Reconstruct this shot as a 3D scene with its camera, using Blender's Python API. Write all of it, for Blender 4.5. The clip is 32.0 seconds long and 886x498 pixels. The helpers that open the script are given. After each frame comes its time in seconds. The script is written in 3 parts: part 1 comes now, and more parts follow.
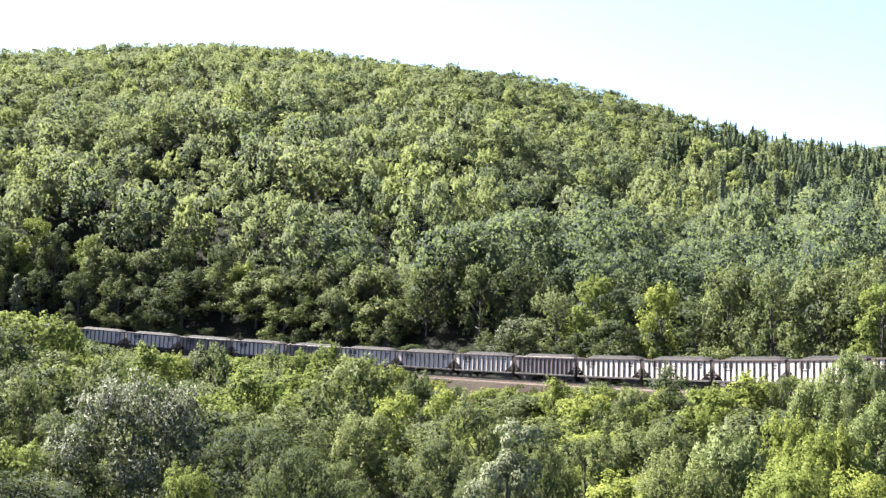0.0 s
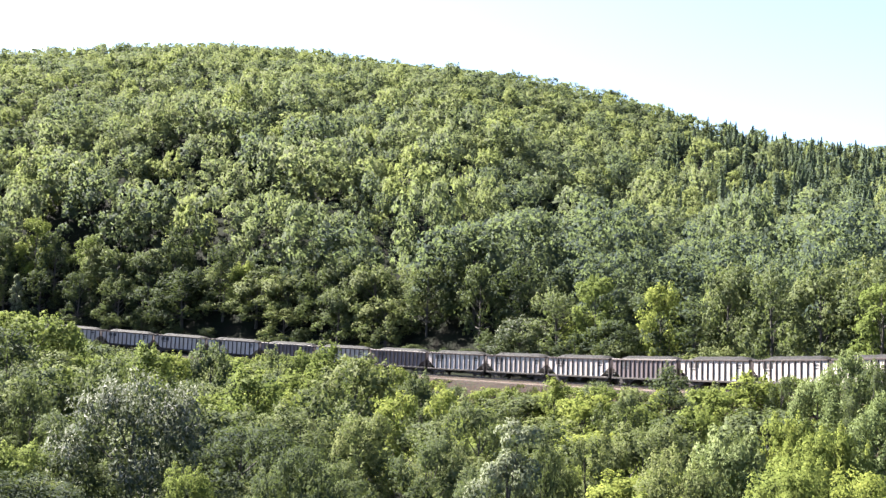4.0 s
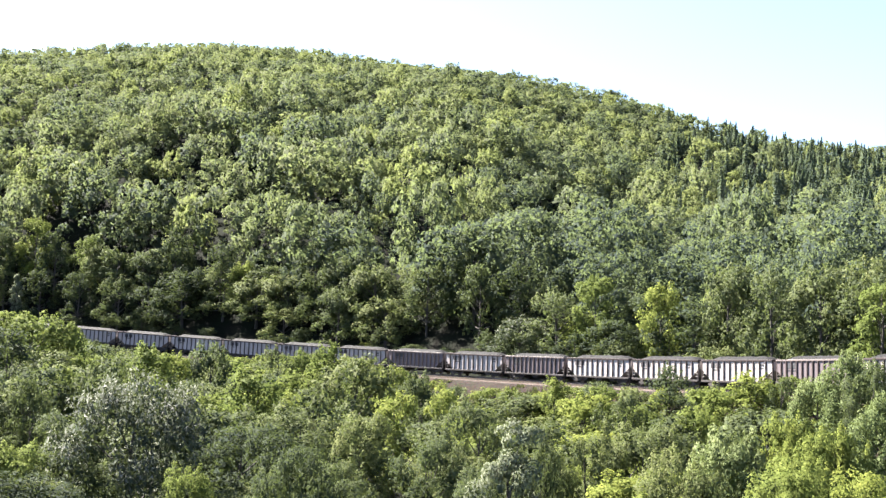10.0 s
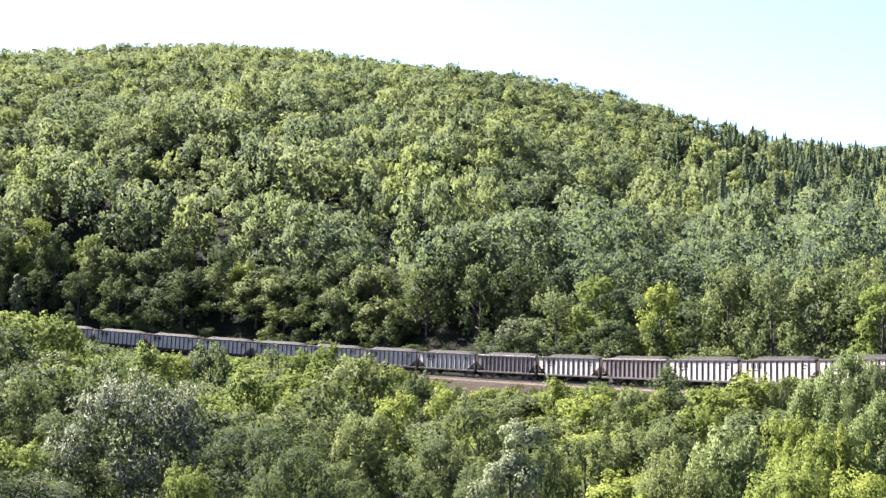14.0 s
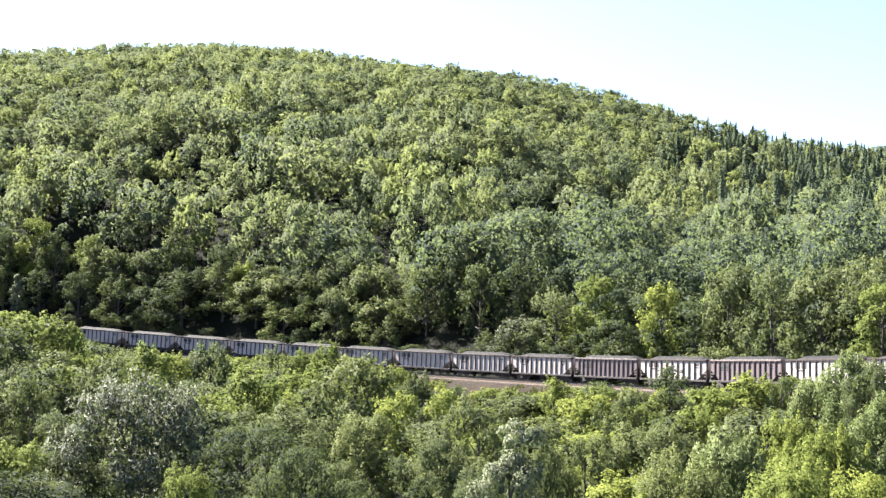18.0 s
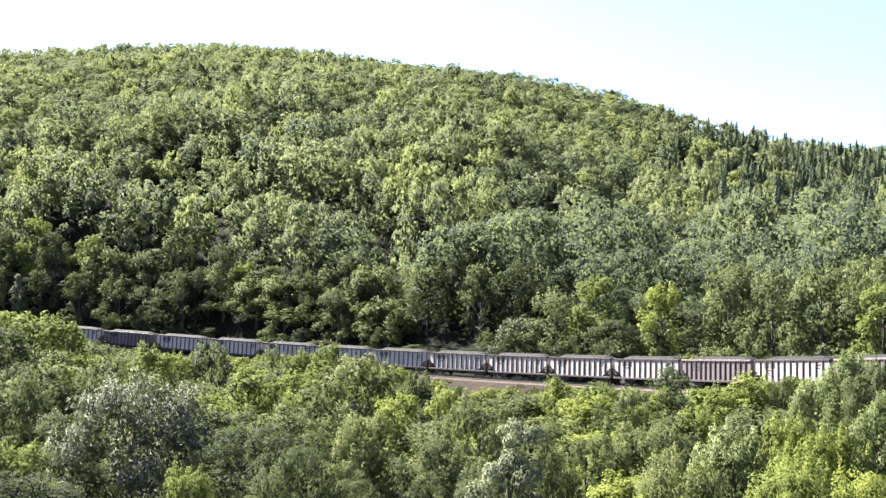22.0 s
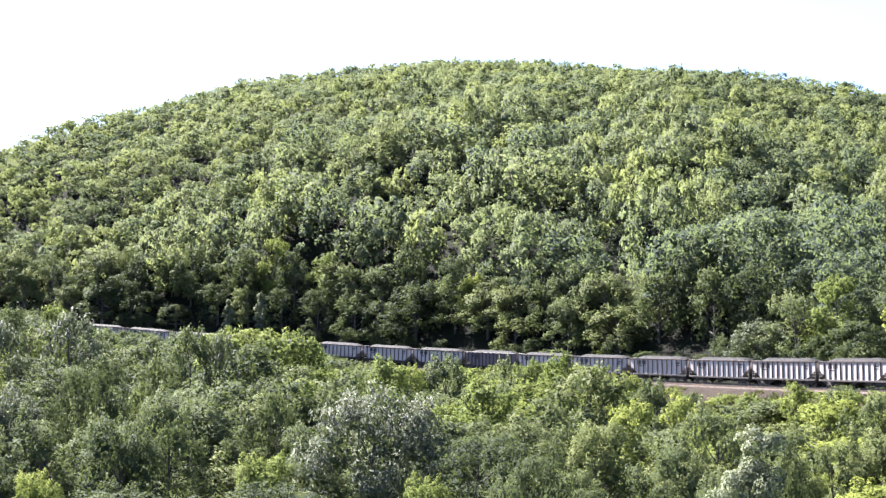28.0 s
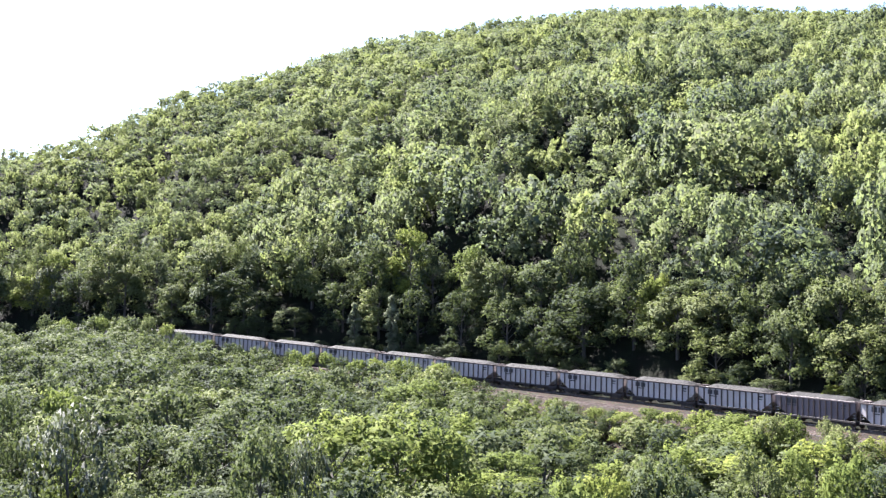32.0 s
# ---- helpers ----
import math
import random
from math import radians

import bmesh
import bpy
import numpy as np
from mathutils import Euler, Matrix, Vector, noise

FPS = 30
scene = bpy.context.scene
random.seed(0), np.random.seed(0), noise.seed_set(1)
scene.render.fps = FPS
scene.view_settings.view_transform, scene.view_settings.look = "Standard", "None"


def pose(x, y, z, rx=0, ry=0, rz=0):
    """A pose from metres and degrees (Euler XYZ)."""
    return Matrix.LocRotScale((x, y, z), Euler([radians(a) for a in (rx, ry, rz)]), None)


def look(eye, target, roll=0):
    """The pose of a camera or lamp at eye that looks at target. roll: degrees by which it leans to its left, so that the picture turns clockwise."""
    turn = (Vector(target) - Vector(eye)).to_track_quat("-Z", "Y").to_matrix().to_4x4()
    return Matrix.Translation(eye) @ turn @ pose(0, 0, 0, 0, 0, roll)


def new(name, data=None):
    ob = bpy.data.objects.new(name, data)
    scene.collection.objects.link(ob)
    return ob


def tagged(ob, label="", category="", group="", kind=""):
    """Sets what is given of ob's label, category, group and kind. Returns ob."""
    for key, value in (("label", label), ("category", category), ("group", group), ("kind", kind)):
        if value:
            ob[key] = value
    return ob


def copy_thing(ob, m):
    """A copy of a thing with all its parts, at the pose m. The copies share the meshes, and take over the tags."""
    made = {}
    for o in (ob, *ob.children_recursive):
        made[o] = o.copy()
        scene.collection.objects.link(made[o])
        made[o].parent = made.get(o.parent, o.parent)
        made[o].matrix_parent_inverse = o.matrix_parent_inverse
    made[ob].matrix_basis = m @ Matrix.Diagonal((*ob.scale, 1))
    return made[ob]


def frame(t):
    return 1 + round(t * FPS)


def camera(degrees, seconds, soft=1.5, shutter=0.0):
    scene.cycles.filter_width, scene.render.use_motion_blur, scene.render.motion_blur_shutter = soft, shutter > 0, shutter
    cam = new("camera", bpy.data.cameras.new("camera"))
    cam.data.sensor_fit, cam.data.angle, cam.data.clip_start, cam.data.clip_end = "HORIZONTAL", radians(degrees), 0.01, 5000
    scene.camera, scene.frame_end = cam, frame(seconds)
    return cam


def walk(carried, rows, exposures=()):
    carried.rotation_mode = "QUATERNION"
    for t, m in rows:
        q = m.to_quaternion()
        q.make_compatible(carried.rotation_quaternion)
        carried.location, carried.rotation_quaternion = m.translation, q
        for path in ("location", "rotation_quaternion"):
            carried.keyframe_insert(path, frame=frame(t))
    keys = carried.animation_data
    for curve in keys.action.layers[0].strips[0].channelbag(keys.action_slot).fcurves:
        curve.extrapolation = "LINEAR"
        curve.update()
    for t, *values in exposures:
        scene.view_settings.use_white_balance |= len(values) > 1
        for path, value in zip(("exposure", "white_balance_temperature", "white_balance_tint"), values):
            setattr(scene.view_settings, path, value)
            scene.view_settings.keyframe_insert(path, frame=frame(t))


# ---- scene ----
cam = camera(39.08, 32.0, soft=1.4)
walk(cam, [
    (0.0, pose(0.00, 0.00, 6.20, 94.002, -1.995, -0.140)),
    (21.6, pose(0.00, 0.00, 6.20, 94.002, -1.995, -0.140)),
    (22.0, pose(0.00, 0.00, 6.20, 94.001, -1.987, -0.109)),
    (22.5, pose(0.00, 0.00, 6.20, 93.995, -1.939, -0.032)),
    (23.0, pose(0.00, 0.00, 6.20, 93.985, -1.868, 0.543)),
    (23.5, pose(0.00, 0.00, 6.20, 93.973, -1.748, 1.490)),
    (24.0, pose(0.00, 0.00, 6.20, 93.961, -1.624, 2.367)),
    (24.5, pose(0.00, 0.00, 6.20, 93.967, -1.473, 3.533)),
    (25.0, pose(0.00, 0.00, 6.20, 94.004, -1.320, 4.832)),
    (25.5, pose(0.00, 0.00, 6.20, 94.038, -1.166, 5.844)),
    (27.5, pose(0.00, 0.00, 6.20, 94.076, -0.649, 9.766)),
    (28.0, pose(0.00, 0.00, 6.20, 94.174, -0.579, 10.431)),
    (28.5, pose(0.00, 0.00, 6.20, 94.270, -0.452, 11.260)),
    (29.0, pose(0.00, 0.00, 6.20, 94.355, -0.373, 11.944)),
    (29.5, pose(0.00, 0.00, 6.20, 94.514, -0.342, 12.310)),
    (30.0, pose(0.00, 0.00, 6.20, 94.698, -0.301, 12.556)),
    (30.3, pose(0.00, 0.00, 6.20, 94.718, -0.277, 12.809)),
    (30.5, pose(-0.88, 3.89, 6.50, 94.687, -0.245, 12.968)),
    (31.0, pose(-4.70, 18.75, 9.25, 94.085, -0.305, 13.875)),
    (31.5, pose(-8.17, 35.19, 12.80, 93.250, -0.195, 15.871)),
    (32.0, pose(-14.85, 51.30, 16.60, 92.200, -0.063, 17.010)),
], exposures=((0, 3.06, 6350, 12), (22, 3.06, 6350, 12), (29, 3.22, 5980, 17), (32, 3.22, 5980, 17)))

# ---- light ----
world = bpy.data.worlds.new("world")
scene.world = world
world.use_nodes = True
wn, wl = world.node_tree.nodes, world.node_tree.links
sky = wn.new("ShaderNodeTexSky")
sky.sky_type, sky.sun_disc = "NISHITA", False
SUN_EL, SUN_AZ = radians(46), radians(-51)      # azimuth from +y, towards +x
sky.sun_elevation, sky.sun_rotation = SUN_EL, SUN_AZ
sky.air_density, sky.dust_density, sky.ozone_density = 0.62, 0.9, 1.8
wn["Background"].inputs["Strength"].default_value = 0.057
wl.new(sky.outputs[0], wn["Background"].inputs["Color"])
sun_dir = Vector((math.sin(SUN_AZ) * math.cos(SUN_EL), math.cos(SUN_AZ) * math.cos(SUN_EL), math.sin(SUN_EL)))
sun = new("sun", bpy.data.lights.new("sun", "SUN"))
sun.data.energy, sun.data.angle, sun.data.color = 5.0, radians(0.53), (1.0, 0.94, 0.84)
sun.matrix_world = look(sun_dir * 200, (0, 0, 0))


# ---- materials ----
def material(name):
    m = bpy.data.materials.new(name)
    m.use_nodes = True
    nt = m.node_tree
    return m, nt.nodes, nt.links, nt.nodes["Principled BSDF"]


def ramp(nodes, stops):
    r = nodes.new("ShaderNodeValToRGB")
    e = r.color_ramp.elements
    while len(e) < len(stops):
        e.new(0.5)
    for el, (p, c) in zip(e, stops):
        el.position, el.color = p, (*c, 1)
    return r


def noise_tex(nodes, links, scale, detail=4, vector=None, rough=0.55):
    n = nodes.new("ShaderNodeTexNoise")
    n.inputs["Scale"].default_value, n.inputs["Detail"].default_value, n.inputs["Roughness"].default_value = scale, detail, rough
    if vector is not None:
        links.new(vector, n.inputs["Vector"])
    return n


def math_node(nodes, links, op, a, b):
    n = nodes.new("ShaderNodeMath")
    n.operation = op
    for i, v in enumerate((a, b)):
        if isinstance(v, (int, float)):
            n.inputs[i].default_value = v
        else:
            links.new(v, n.inputs[i])
    return n.outputs[0]


def mix_color(nodes, links, fac, a, b, blend="MIX"):
    n = nodes.new("ShaderNodeMix")
    n.data_type, n.blend_type = "RGBA", blend
    for sock, v in ((n.inputs[0], fac), (n.inputs[6], a), (n.inputs[7], b)):
        if isinstance(v, (int, float)):
            sock.default_value = v
        elif isinstance(v, tuple):
            sock.default_value = (*v, 1)
        else:
            links.new(v, sock)
    return n.outputs[2]


def leaf_material(name, *tones, gloss=0.75, through_light=0.32, leafwise=0.15, clumpwise=0.3, lit=(0.18, 0.235, 0.065)):
    """Leaves: colour by plant, by clump and by leaf, with light passing through them. tones: from the darkest plant to the lightest."""
    stops = [(0.1 + 0.82 * i / (len(tones) - 1), c) for i, c in enumerate(tones)]
    m, n, l, p = material(name)
    geo = n.new("ShaderNodeNewGeometry")
    clump = n.new("ShaderNodeAttribute")
    clump.attribute_name = "tint"
    v = math_node(n, l, "ADD", math_node(n, l, "MULTIPLY", clump.outputs["Fac"], clumpwise), math_node(n, l, "MULTIPLY", geo.outputs["Random Per Island"], leafwise))
    if clumpwise + leafwise < 1:
        plant = n.new("ShaderNodeObjectInfo").outputs["Random"]
        v = math_node(n, l, "ADD", v, math_node(n, l, "MULTIPLY", plant, 1 - leafwise - clumpwise))
    r = ramp(n, stops)
    l.new(v, r.inputs[0])
    l.new(r.outputs[0], p.inputs["Base Color"])
    p.inputs["Roughness"].default_value = gloss
    p.inputs["Specular IOR Level"].default_value = 0.04
    t = n.new("ShaderNodeBsdfTranslucent")
    l.new(mix_color(n, l, 0.5, r.outputs[0], lit), t.inputs["Color"])
    mx = n.new("ShaderNodeMixShader")
    mx.inputs[0].default_value = through_light
    l.new(p.outputs[0], mx.inputs[1])
    l.new(t.outputs[0], mx.inputs[2])
    l.new(mx.outputs[0], n["Material Output"].inputs["Surface"])
    return m


LEAF = {
    "fresh": leaf_material("leaf_fresh", (0.060, 0.080, 0.022), (0.100, 0.120, 0.029), (0.150, 0.166, 0.034)),
    "green": leaf_material("leaf_green", (0.034, 0.046, 0.027), (0.064, 0.076, 0.035), (0.106, 0.116, 0.042), through_light=0.24),
    "deep": leaf_material("leaf_deep", (0.018, 0.026, 0.017), (0.033, 0.043, 0.023), (0.060, 0.071, 0.030), through_light=0.22),
    "pale": leaf_material("leaf_pale", (0.052, 0.072, 0.029), (0.085, 0.108, 0.042), (0.142, 0.160, 0.076), through_light=0.2, leafwise=0.3, clumpwise=0.4),
    "vine": leaf_material("leaf_vine", (0.070, 0.084, 0.050), (0.118, 0.130, 0.084), (0.225, 0.232, 0.170), through_light=0.15, leafwise=0.3, clumpwise=0.5),
    "silver": leaf_material("leaf_silver", (0.026, 0.034, 0.023), (0.036, 0.045, 0.030), (0.048, 0.057, 0.037), (0.078, 0.084, 0.062), (0.195, 0.195, 0.168), gloss=0.7, through_light=0.12, leafwise=0.42, clumpwise=0.5),
}
# hill tones are bluer than near leaves: haze and bluish shade put into colour
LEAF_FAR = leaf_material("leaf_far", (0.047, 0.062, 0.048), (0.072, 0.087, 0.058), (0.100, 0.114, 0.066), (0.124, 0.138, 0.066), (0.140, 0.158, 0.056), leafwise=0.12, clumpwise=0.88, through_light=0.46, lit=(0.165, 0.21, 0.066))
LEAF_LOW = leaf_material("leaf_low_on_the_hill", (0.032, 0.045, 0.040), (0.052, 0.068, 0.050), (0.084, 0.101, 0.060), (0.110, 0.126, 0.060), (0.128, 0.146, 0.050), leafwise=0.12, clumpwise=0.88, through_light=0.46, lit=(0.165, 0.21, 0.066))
GRASS = leaf_material("grass", (0.060, 0.062, 0.024), (0.095, 0.094, 0.036), (0.135, 0.125, 0.052), through_light=0.15, leafwise=1.0, clumpwise=0.0)
NEEDLE = leaf_material("needle", (0.070, 0.094, 0.076), (0.100, 0.128, 0.100), (0.150, 0.180, 0.130), gloss=0.65, through_light=0.3, leafwise=0.3, clumpwise=0.0)


def bark_material():
    m, n, l, p = material("bark")
    tc = n.new("ShaderNodeTexCoord")
    mp = n.new("ShaderNodeMapping")
    mp.inputs["Scale"].default_value = (6, 6, 1.2)
    l.new(tc.outputs["Object"], mp.inputs["Vector"])
    a = noise_tex(n, l, 3.0, 6, mp.outputs[0])
    r = ramp(n, [(0.3, (0.020, 0.016, 0.013)), (0.7, (0.066, 0.056, 0.047))])
    l.new(a.outputs[0], r.inputs[0])
    l.new(r.outputs[0], p.inputs["Base Color"])
    p.inputs["Roughness"].default_value = 0.9
    b = n.new("ShaderNodeBump")
    b.inputs["Strength"].default_value = 0.6
    l.new(a.outputs[0], b.inputs["Height"])
    l.new(b.outputs[0], p.inputs["Normal"])
    return m


BARK = bark_material()


def ground_material():
    m, n, l, p = material("forest_floor")
    tc = n.new("ShaderNodeTexCoord")
    a = noise_tex(n, l, 0.35, 6, tc.outputs["Object"])
    b = noise_tex(n, l, 3.5, 5, tc.outputs["Object"])
    # litter tones pushed near black, with the shade under the trees put in
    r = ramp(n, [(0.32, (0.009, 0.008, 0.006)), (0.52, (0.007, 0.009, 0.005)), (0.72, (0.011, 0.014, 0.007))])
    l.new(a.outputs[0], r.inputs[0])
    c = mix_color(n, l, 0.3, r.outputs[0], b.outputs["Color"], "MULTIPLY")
    l.new(c, p.inputs["Base Color"])
    p.inputs["Roughness"].default_value = 0.95
    p.inputs["Specular IOR Level"].default_value = 0.05
    bp = n.new("ShaderNodeBump")
    bp.inputs["Strength"].default_value, bp.inputs["Distance"].default_value = 0.8, 0.3
    l.new(b.outputs[0], bp.inputs["Height"])
    l.new(bp.outputs[0], p.inputs["Normal"])
    return m


def gravel_material():
    m, n, l, p = material("ballast_gravel")
    tc = n.new("ShaderNodeTexCoord")
    vor = n.new("ShaderNodeTexVoronoi")
    vor.inputs["Scale"].default_value = 9
    l.new(tc.outputs["Object"], vor.inputs["Vector"])
    a = noise_tex(n, l, 0.22, 5, tc.outputs["Object"])
    b = noise_tex(n, l, 5.0, 4, tc.outputs["Object"])
    r = ramp(n, [(0.3, (0.015, 0.0108, 0.0078)), (0.55, (0.023, 0.0168, 0.0122)), (0.75, (0.035, 0.0265, 0.0195))])
    l.new(a.outputs[0], r.inputs[0])
    c = mix_color(n, l, 0.55, r.outputs[0], vor.outputs["Color"], "SOFT_LIGHT")
    c = mix_color(n, l, 0.35, c, b.outputs["Color"], "SOFT_LIGHT")
    l.new(c, p.inputs["Base Color"])
    p.inputs["Roughness"].default_value = 0.95
    p.inputs["Specular IOR Level"].default_value = 0.1
    bp = n.new("ShaderNodeBump")
    bp.inputs["Strength"].default_value, bp.inputs["Distance"].default_value = 0.9, 0.08
    l.new(vor.outputs["Distance"], bp.inputs["Height"])
    l.new(bp.outputs[0], p.inputs["Normal"])
    return m


def paint_material(name, base, grime, amount, rough=0.55):
    """Weathered paint on steel: runs of dirt down the sheets, rust towards the seams, dulled differently on each car."""
    m, n, l, p = material(name)
    tc = n.new("ShaderNodeTexCoord")
    info = n.new("ShaderNodeObjectInfo")
    off = n.new("ShaderNodeVectorMath")
    off.operation = "SCALE"
    l.new(info.outputs["Random"], off.inputs["Scale"])
    off.inputs[0].default_value = (97, 31, 53)
    sh = n.new("ShaderNodeVectorMath")
    sh.operation = "ADD"
    l.new(tc.outputs["Object"], sh.inputs[0])
    l.new(off.outputs[0], sh.inputs[1])
    mp = n.new("ShaderNodeMapping")
    mp.inputs["Scale"].default_value = (3.2, 3.2, 0.35)
    l.new(sh.outputs[0], mp.inputs["Vector"])
    runs = noise_tex(n, l, 1.6, 6, mp.outputs[0])
    big = noise_tex(n, l, 0.45, 3, sh.outputs[0])
    fine = noise_tex(n, l, 14, 3, sh.outputs[0])
    f = math_node(n, l, "MULTIPLY", runs.outputs[0], big.outputs[0])
    f = math_node(n, l, "ADD", f, math_node(n, l, "MULTIPLY", fine.outputs[0], 0.08))
    r = ramp(n, [(0.16, (0, 0, 0)), (0.42, (1, 1, 1))])
    l.new(f, r.inputs[0])
    fac = math_node(n, l, "MULTIPLY", r.outputs[0], amount)
    fac = math_node(n, l, "ADD", fac, math_node(n, l, "MULTIPLY", info.outputs["Random"], amount * 0.35))
    l.new(mix_color(n, l, fac, base, grime), p.inputs["Base Color"])
    p.inputs["Roughness"].default_value = rough
    p.inputs["Specular IOR Level"].default_value = 0.12
    bp = n.new("ShaderNodeBump")
    bp.inputs["Strength"].default_value, bp.inputs["Distance"].default_value = 0.25, 0.03
    l.new(big.outputs[0], bp.inputs["Height"])
    l.new(bp.outputs[0], p.inputs["Normal"])
    return m


def rough_material(name, a_col, b_col, scale, rough, metal=0.0, bump=0.3):
    m, n, l, p = material(name)
    tc = n.new("ShaderNodeTexCoord")
    a = noise_tex(n, l, scale, 6, tc.outputs["Object"])
    r = ramp(n, [(0.35, a_col), (0.68, b_col)])
    l.new(a.outputs[0], r.inputs[0])
    l.new(r.outputs[0], p.inputs["Base Color"])
    p.inputs["Roughness"].default_value, p.inputs["Metallic"].default_value = rough, metal
    bp = n.new("ShaderNodeBump")
    bp.inputs["Strength"].default_value, bp.inputs["Distance"].default_value = bump, 0.1
    l.new(a.outputs[0], bp.inputs["Height"])
    l.new(bp.outputs[0], p.inputs["Normal"])
    return m


GROUND = ground_material()
GRAVEL = gravel_material()
WHITE_PAINT = paint_material("car_white_paint", (0.41, 0.372, 0.355), (0.22, 0.185, 0.16), 0.5)
BROWN_PAINT = paint_material("car_brown_paint", (0.105, 0.084, 0.087), (0.150, 0.127, 0.130), 0.5)
CHORD_BROWN = paint_material("chord_brown_paint", (0.165, 0.140, 0.132), (0.09, 0.07, 0.065), 0.4)
CHORD_WHITE = paint_material("chord_white_paint", (0.36, 0.335, 0.31), (0.18, 0.15, 0.14), 0.4)
RIB_DARK = paint_material("rib_dark", (0.034, 0.027, 0.027), (0.072, 0.058, 0.055), 0.5, 0.7)
RIB_BROWN = paint_material("rib_brown", (0.044, 0.034, 0.032), (0.070, 0.054, 0.050), 0.5, 0.7)
STEEL_DARK = rough_material("underframe_steel", (0.016, 0.013, 0.0125), (0.040, 0.031, 0.028), 3.0, 0.8)
WHEEL_STEEL = rough_material("wheel_steel", (0.06, 0.045, 0.04), (0.16, 0.12, 0.10), 5.0, 0.55, 0.6)
RAIL_STEEL = rough_material("rail_steel", (0.07, 0.045, 0.034), (0.14, 0.105, 0.085), 2.0, 0.6, 0.5)
TIE_WOOD = rough_material("tie_wood", (0.05, 0.04, 0.034), (0.13, 0.105, 0.09), 4.0, 0.9)
COAL = rough_material("coal", (0.006, 0.0056, 0.0056), (0.018, 0.0165, 0.0165), 6.0, 0.8, 0.0, 1.0)
COAL.node_tree.nodes["Principled BSDF"].inputs["Specular IOR Level"].default_value = 0.15
MARK_DARK = rough_material("stencil_dark", (0.010, 0.010, 0.012), (0.034, 0.034, 0.037), 8.0, 0.7)


# ---- mesh helpers ----
def mesh_np(name, verts, quads, mat, tint=None, smooth=False, normals=None):
    me = bpy.data.meshes.new(name)
    verts, quads = np.asarray(verts, np.float32), np.asarray(quads, np.int32)
    k = quads.shape[1]
    me.vertices.add(len(verts))
    me.vertices.foreach_set("co", verts.ravel())
    me.loops.add(quads.size)
    me.loops.foreach_set("vertex_index", quads.ravel())
    me.polygons.add(len(quads))
    me.polygons.foreach_set("loop_start", np.arange(0, quads.size, k, dtype=np.int32))
    me.polygons.foreach_set("use_smooth", np.broadcast_to(np.asarray(smooth, bool), (len(quads),)).copy())
    if tint is not None:
        at = me.attributes.new("tint", "FLOAT", "POINT")
        at.data.foreach_set("value", np.asarray(tint, np.float32))
    me.update(calc_edges=True)
    if normals is not None:
        at = me.attributes.new("custom_normal", "FLOAT_VECTOR", "POINT")
        at.data.foreach_set("vector", np.asarray(normals, np.float32).ravel())
    me.materials.append(mat)
    return me


def part(name, bm, mat, parent, label=""):
    if isinstance(bm, bmesh.types.BMesh):
        me = bpy.data.meshes.new(name)
        bm.to_mesh(me)
        bm.free()
        me.materials.append(mat)
    else:
        me = bm
    ob = new(name, me)
    ob.parent = parent
    if label:
        ob["label"] = label
    return ob


def box(x0, x1, y0, y1, z0, z1, bm=None, bevel=0.0):
    bm = bm or bmesh.new()
    r = bmesh.ops.create_cube(bm, size=1)
    bmesh.ops.scale(bm, vec=(x1 - x0, y1 - y0, z1 - z0), verts=r["verts"])
    bmesh.ops.translate(bm, vec=((x0 + x1) / 2, (y0 + y1) / 2, (z0 + z1) / 2), verts=r["verts"])
    if bevel:
        ed = [e for e in bm.edges if e.verts[0] in r["verts"]]
        bmesh.ops.bevel(bm, geom=ed, offset=bevel, segments=1, affect="EDGES")
    return bm


def prism(profile, y0, y1, bm=None):
    """A profile in x and z, drawn out along y."""
    bm = bm or bmesh.new()
    a = [bm.verts.new((x, y0, z)) for x, z in profile]
    b = [bm.verts.new((x, y1, z)) for x, z in profile]
    k = len(profile)
    bm.faces.new(a)
    bm.faces.new(b[::-1])
    for i in range(k):
        bm.faces.new((a[i], b[i], b[(i + 1) % k], a[(i + 1) % k]))
    bmesh.ops.recalc_face_normals(bm, faces=bm.faces)
    return bm


def tube(points, radii, sides=6):
    """Vertices and quads of a tapered limb along points."""
    V, Q = [], []
    pts = [Vector(p) for p in points]
    for i, p in enumerate(pts):
        d = (pts[min(i + 1, len(pts) - 1)] - pts[max(i - 1, 0)]).normalized()
        u = d.orthogonal().normalized()
        w = d.cross(u)
        for s in range(sides):
            a = 2 * math.pi * s / sides
            V.append(p + (u * math.cos(a) + w * math.sin(a)) * radii[i])
    for i in range(len(pts) - 1):
        for s in range(sides):
            t = (s + 1) % sides
            Q.append((i * sides + s, i * sides + t, (i + 1) * sides + t, (i + 1) * sides + s))
    return [tuple(v) for v in V], Q


def join(lots):
    V, Q, n = [], [], 0
    for v, q in lots:
        V.append(np.asarray(v, float))
        Q.append(np.asarray(q, int) + n)
        n += len(v)
    return np.concatenate(V), np.concatenate(Q)


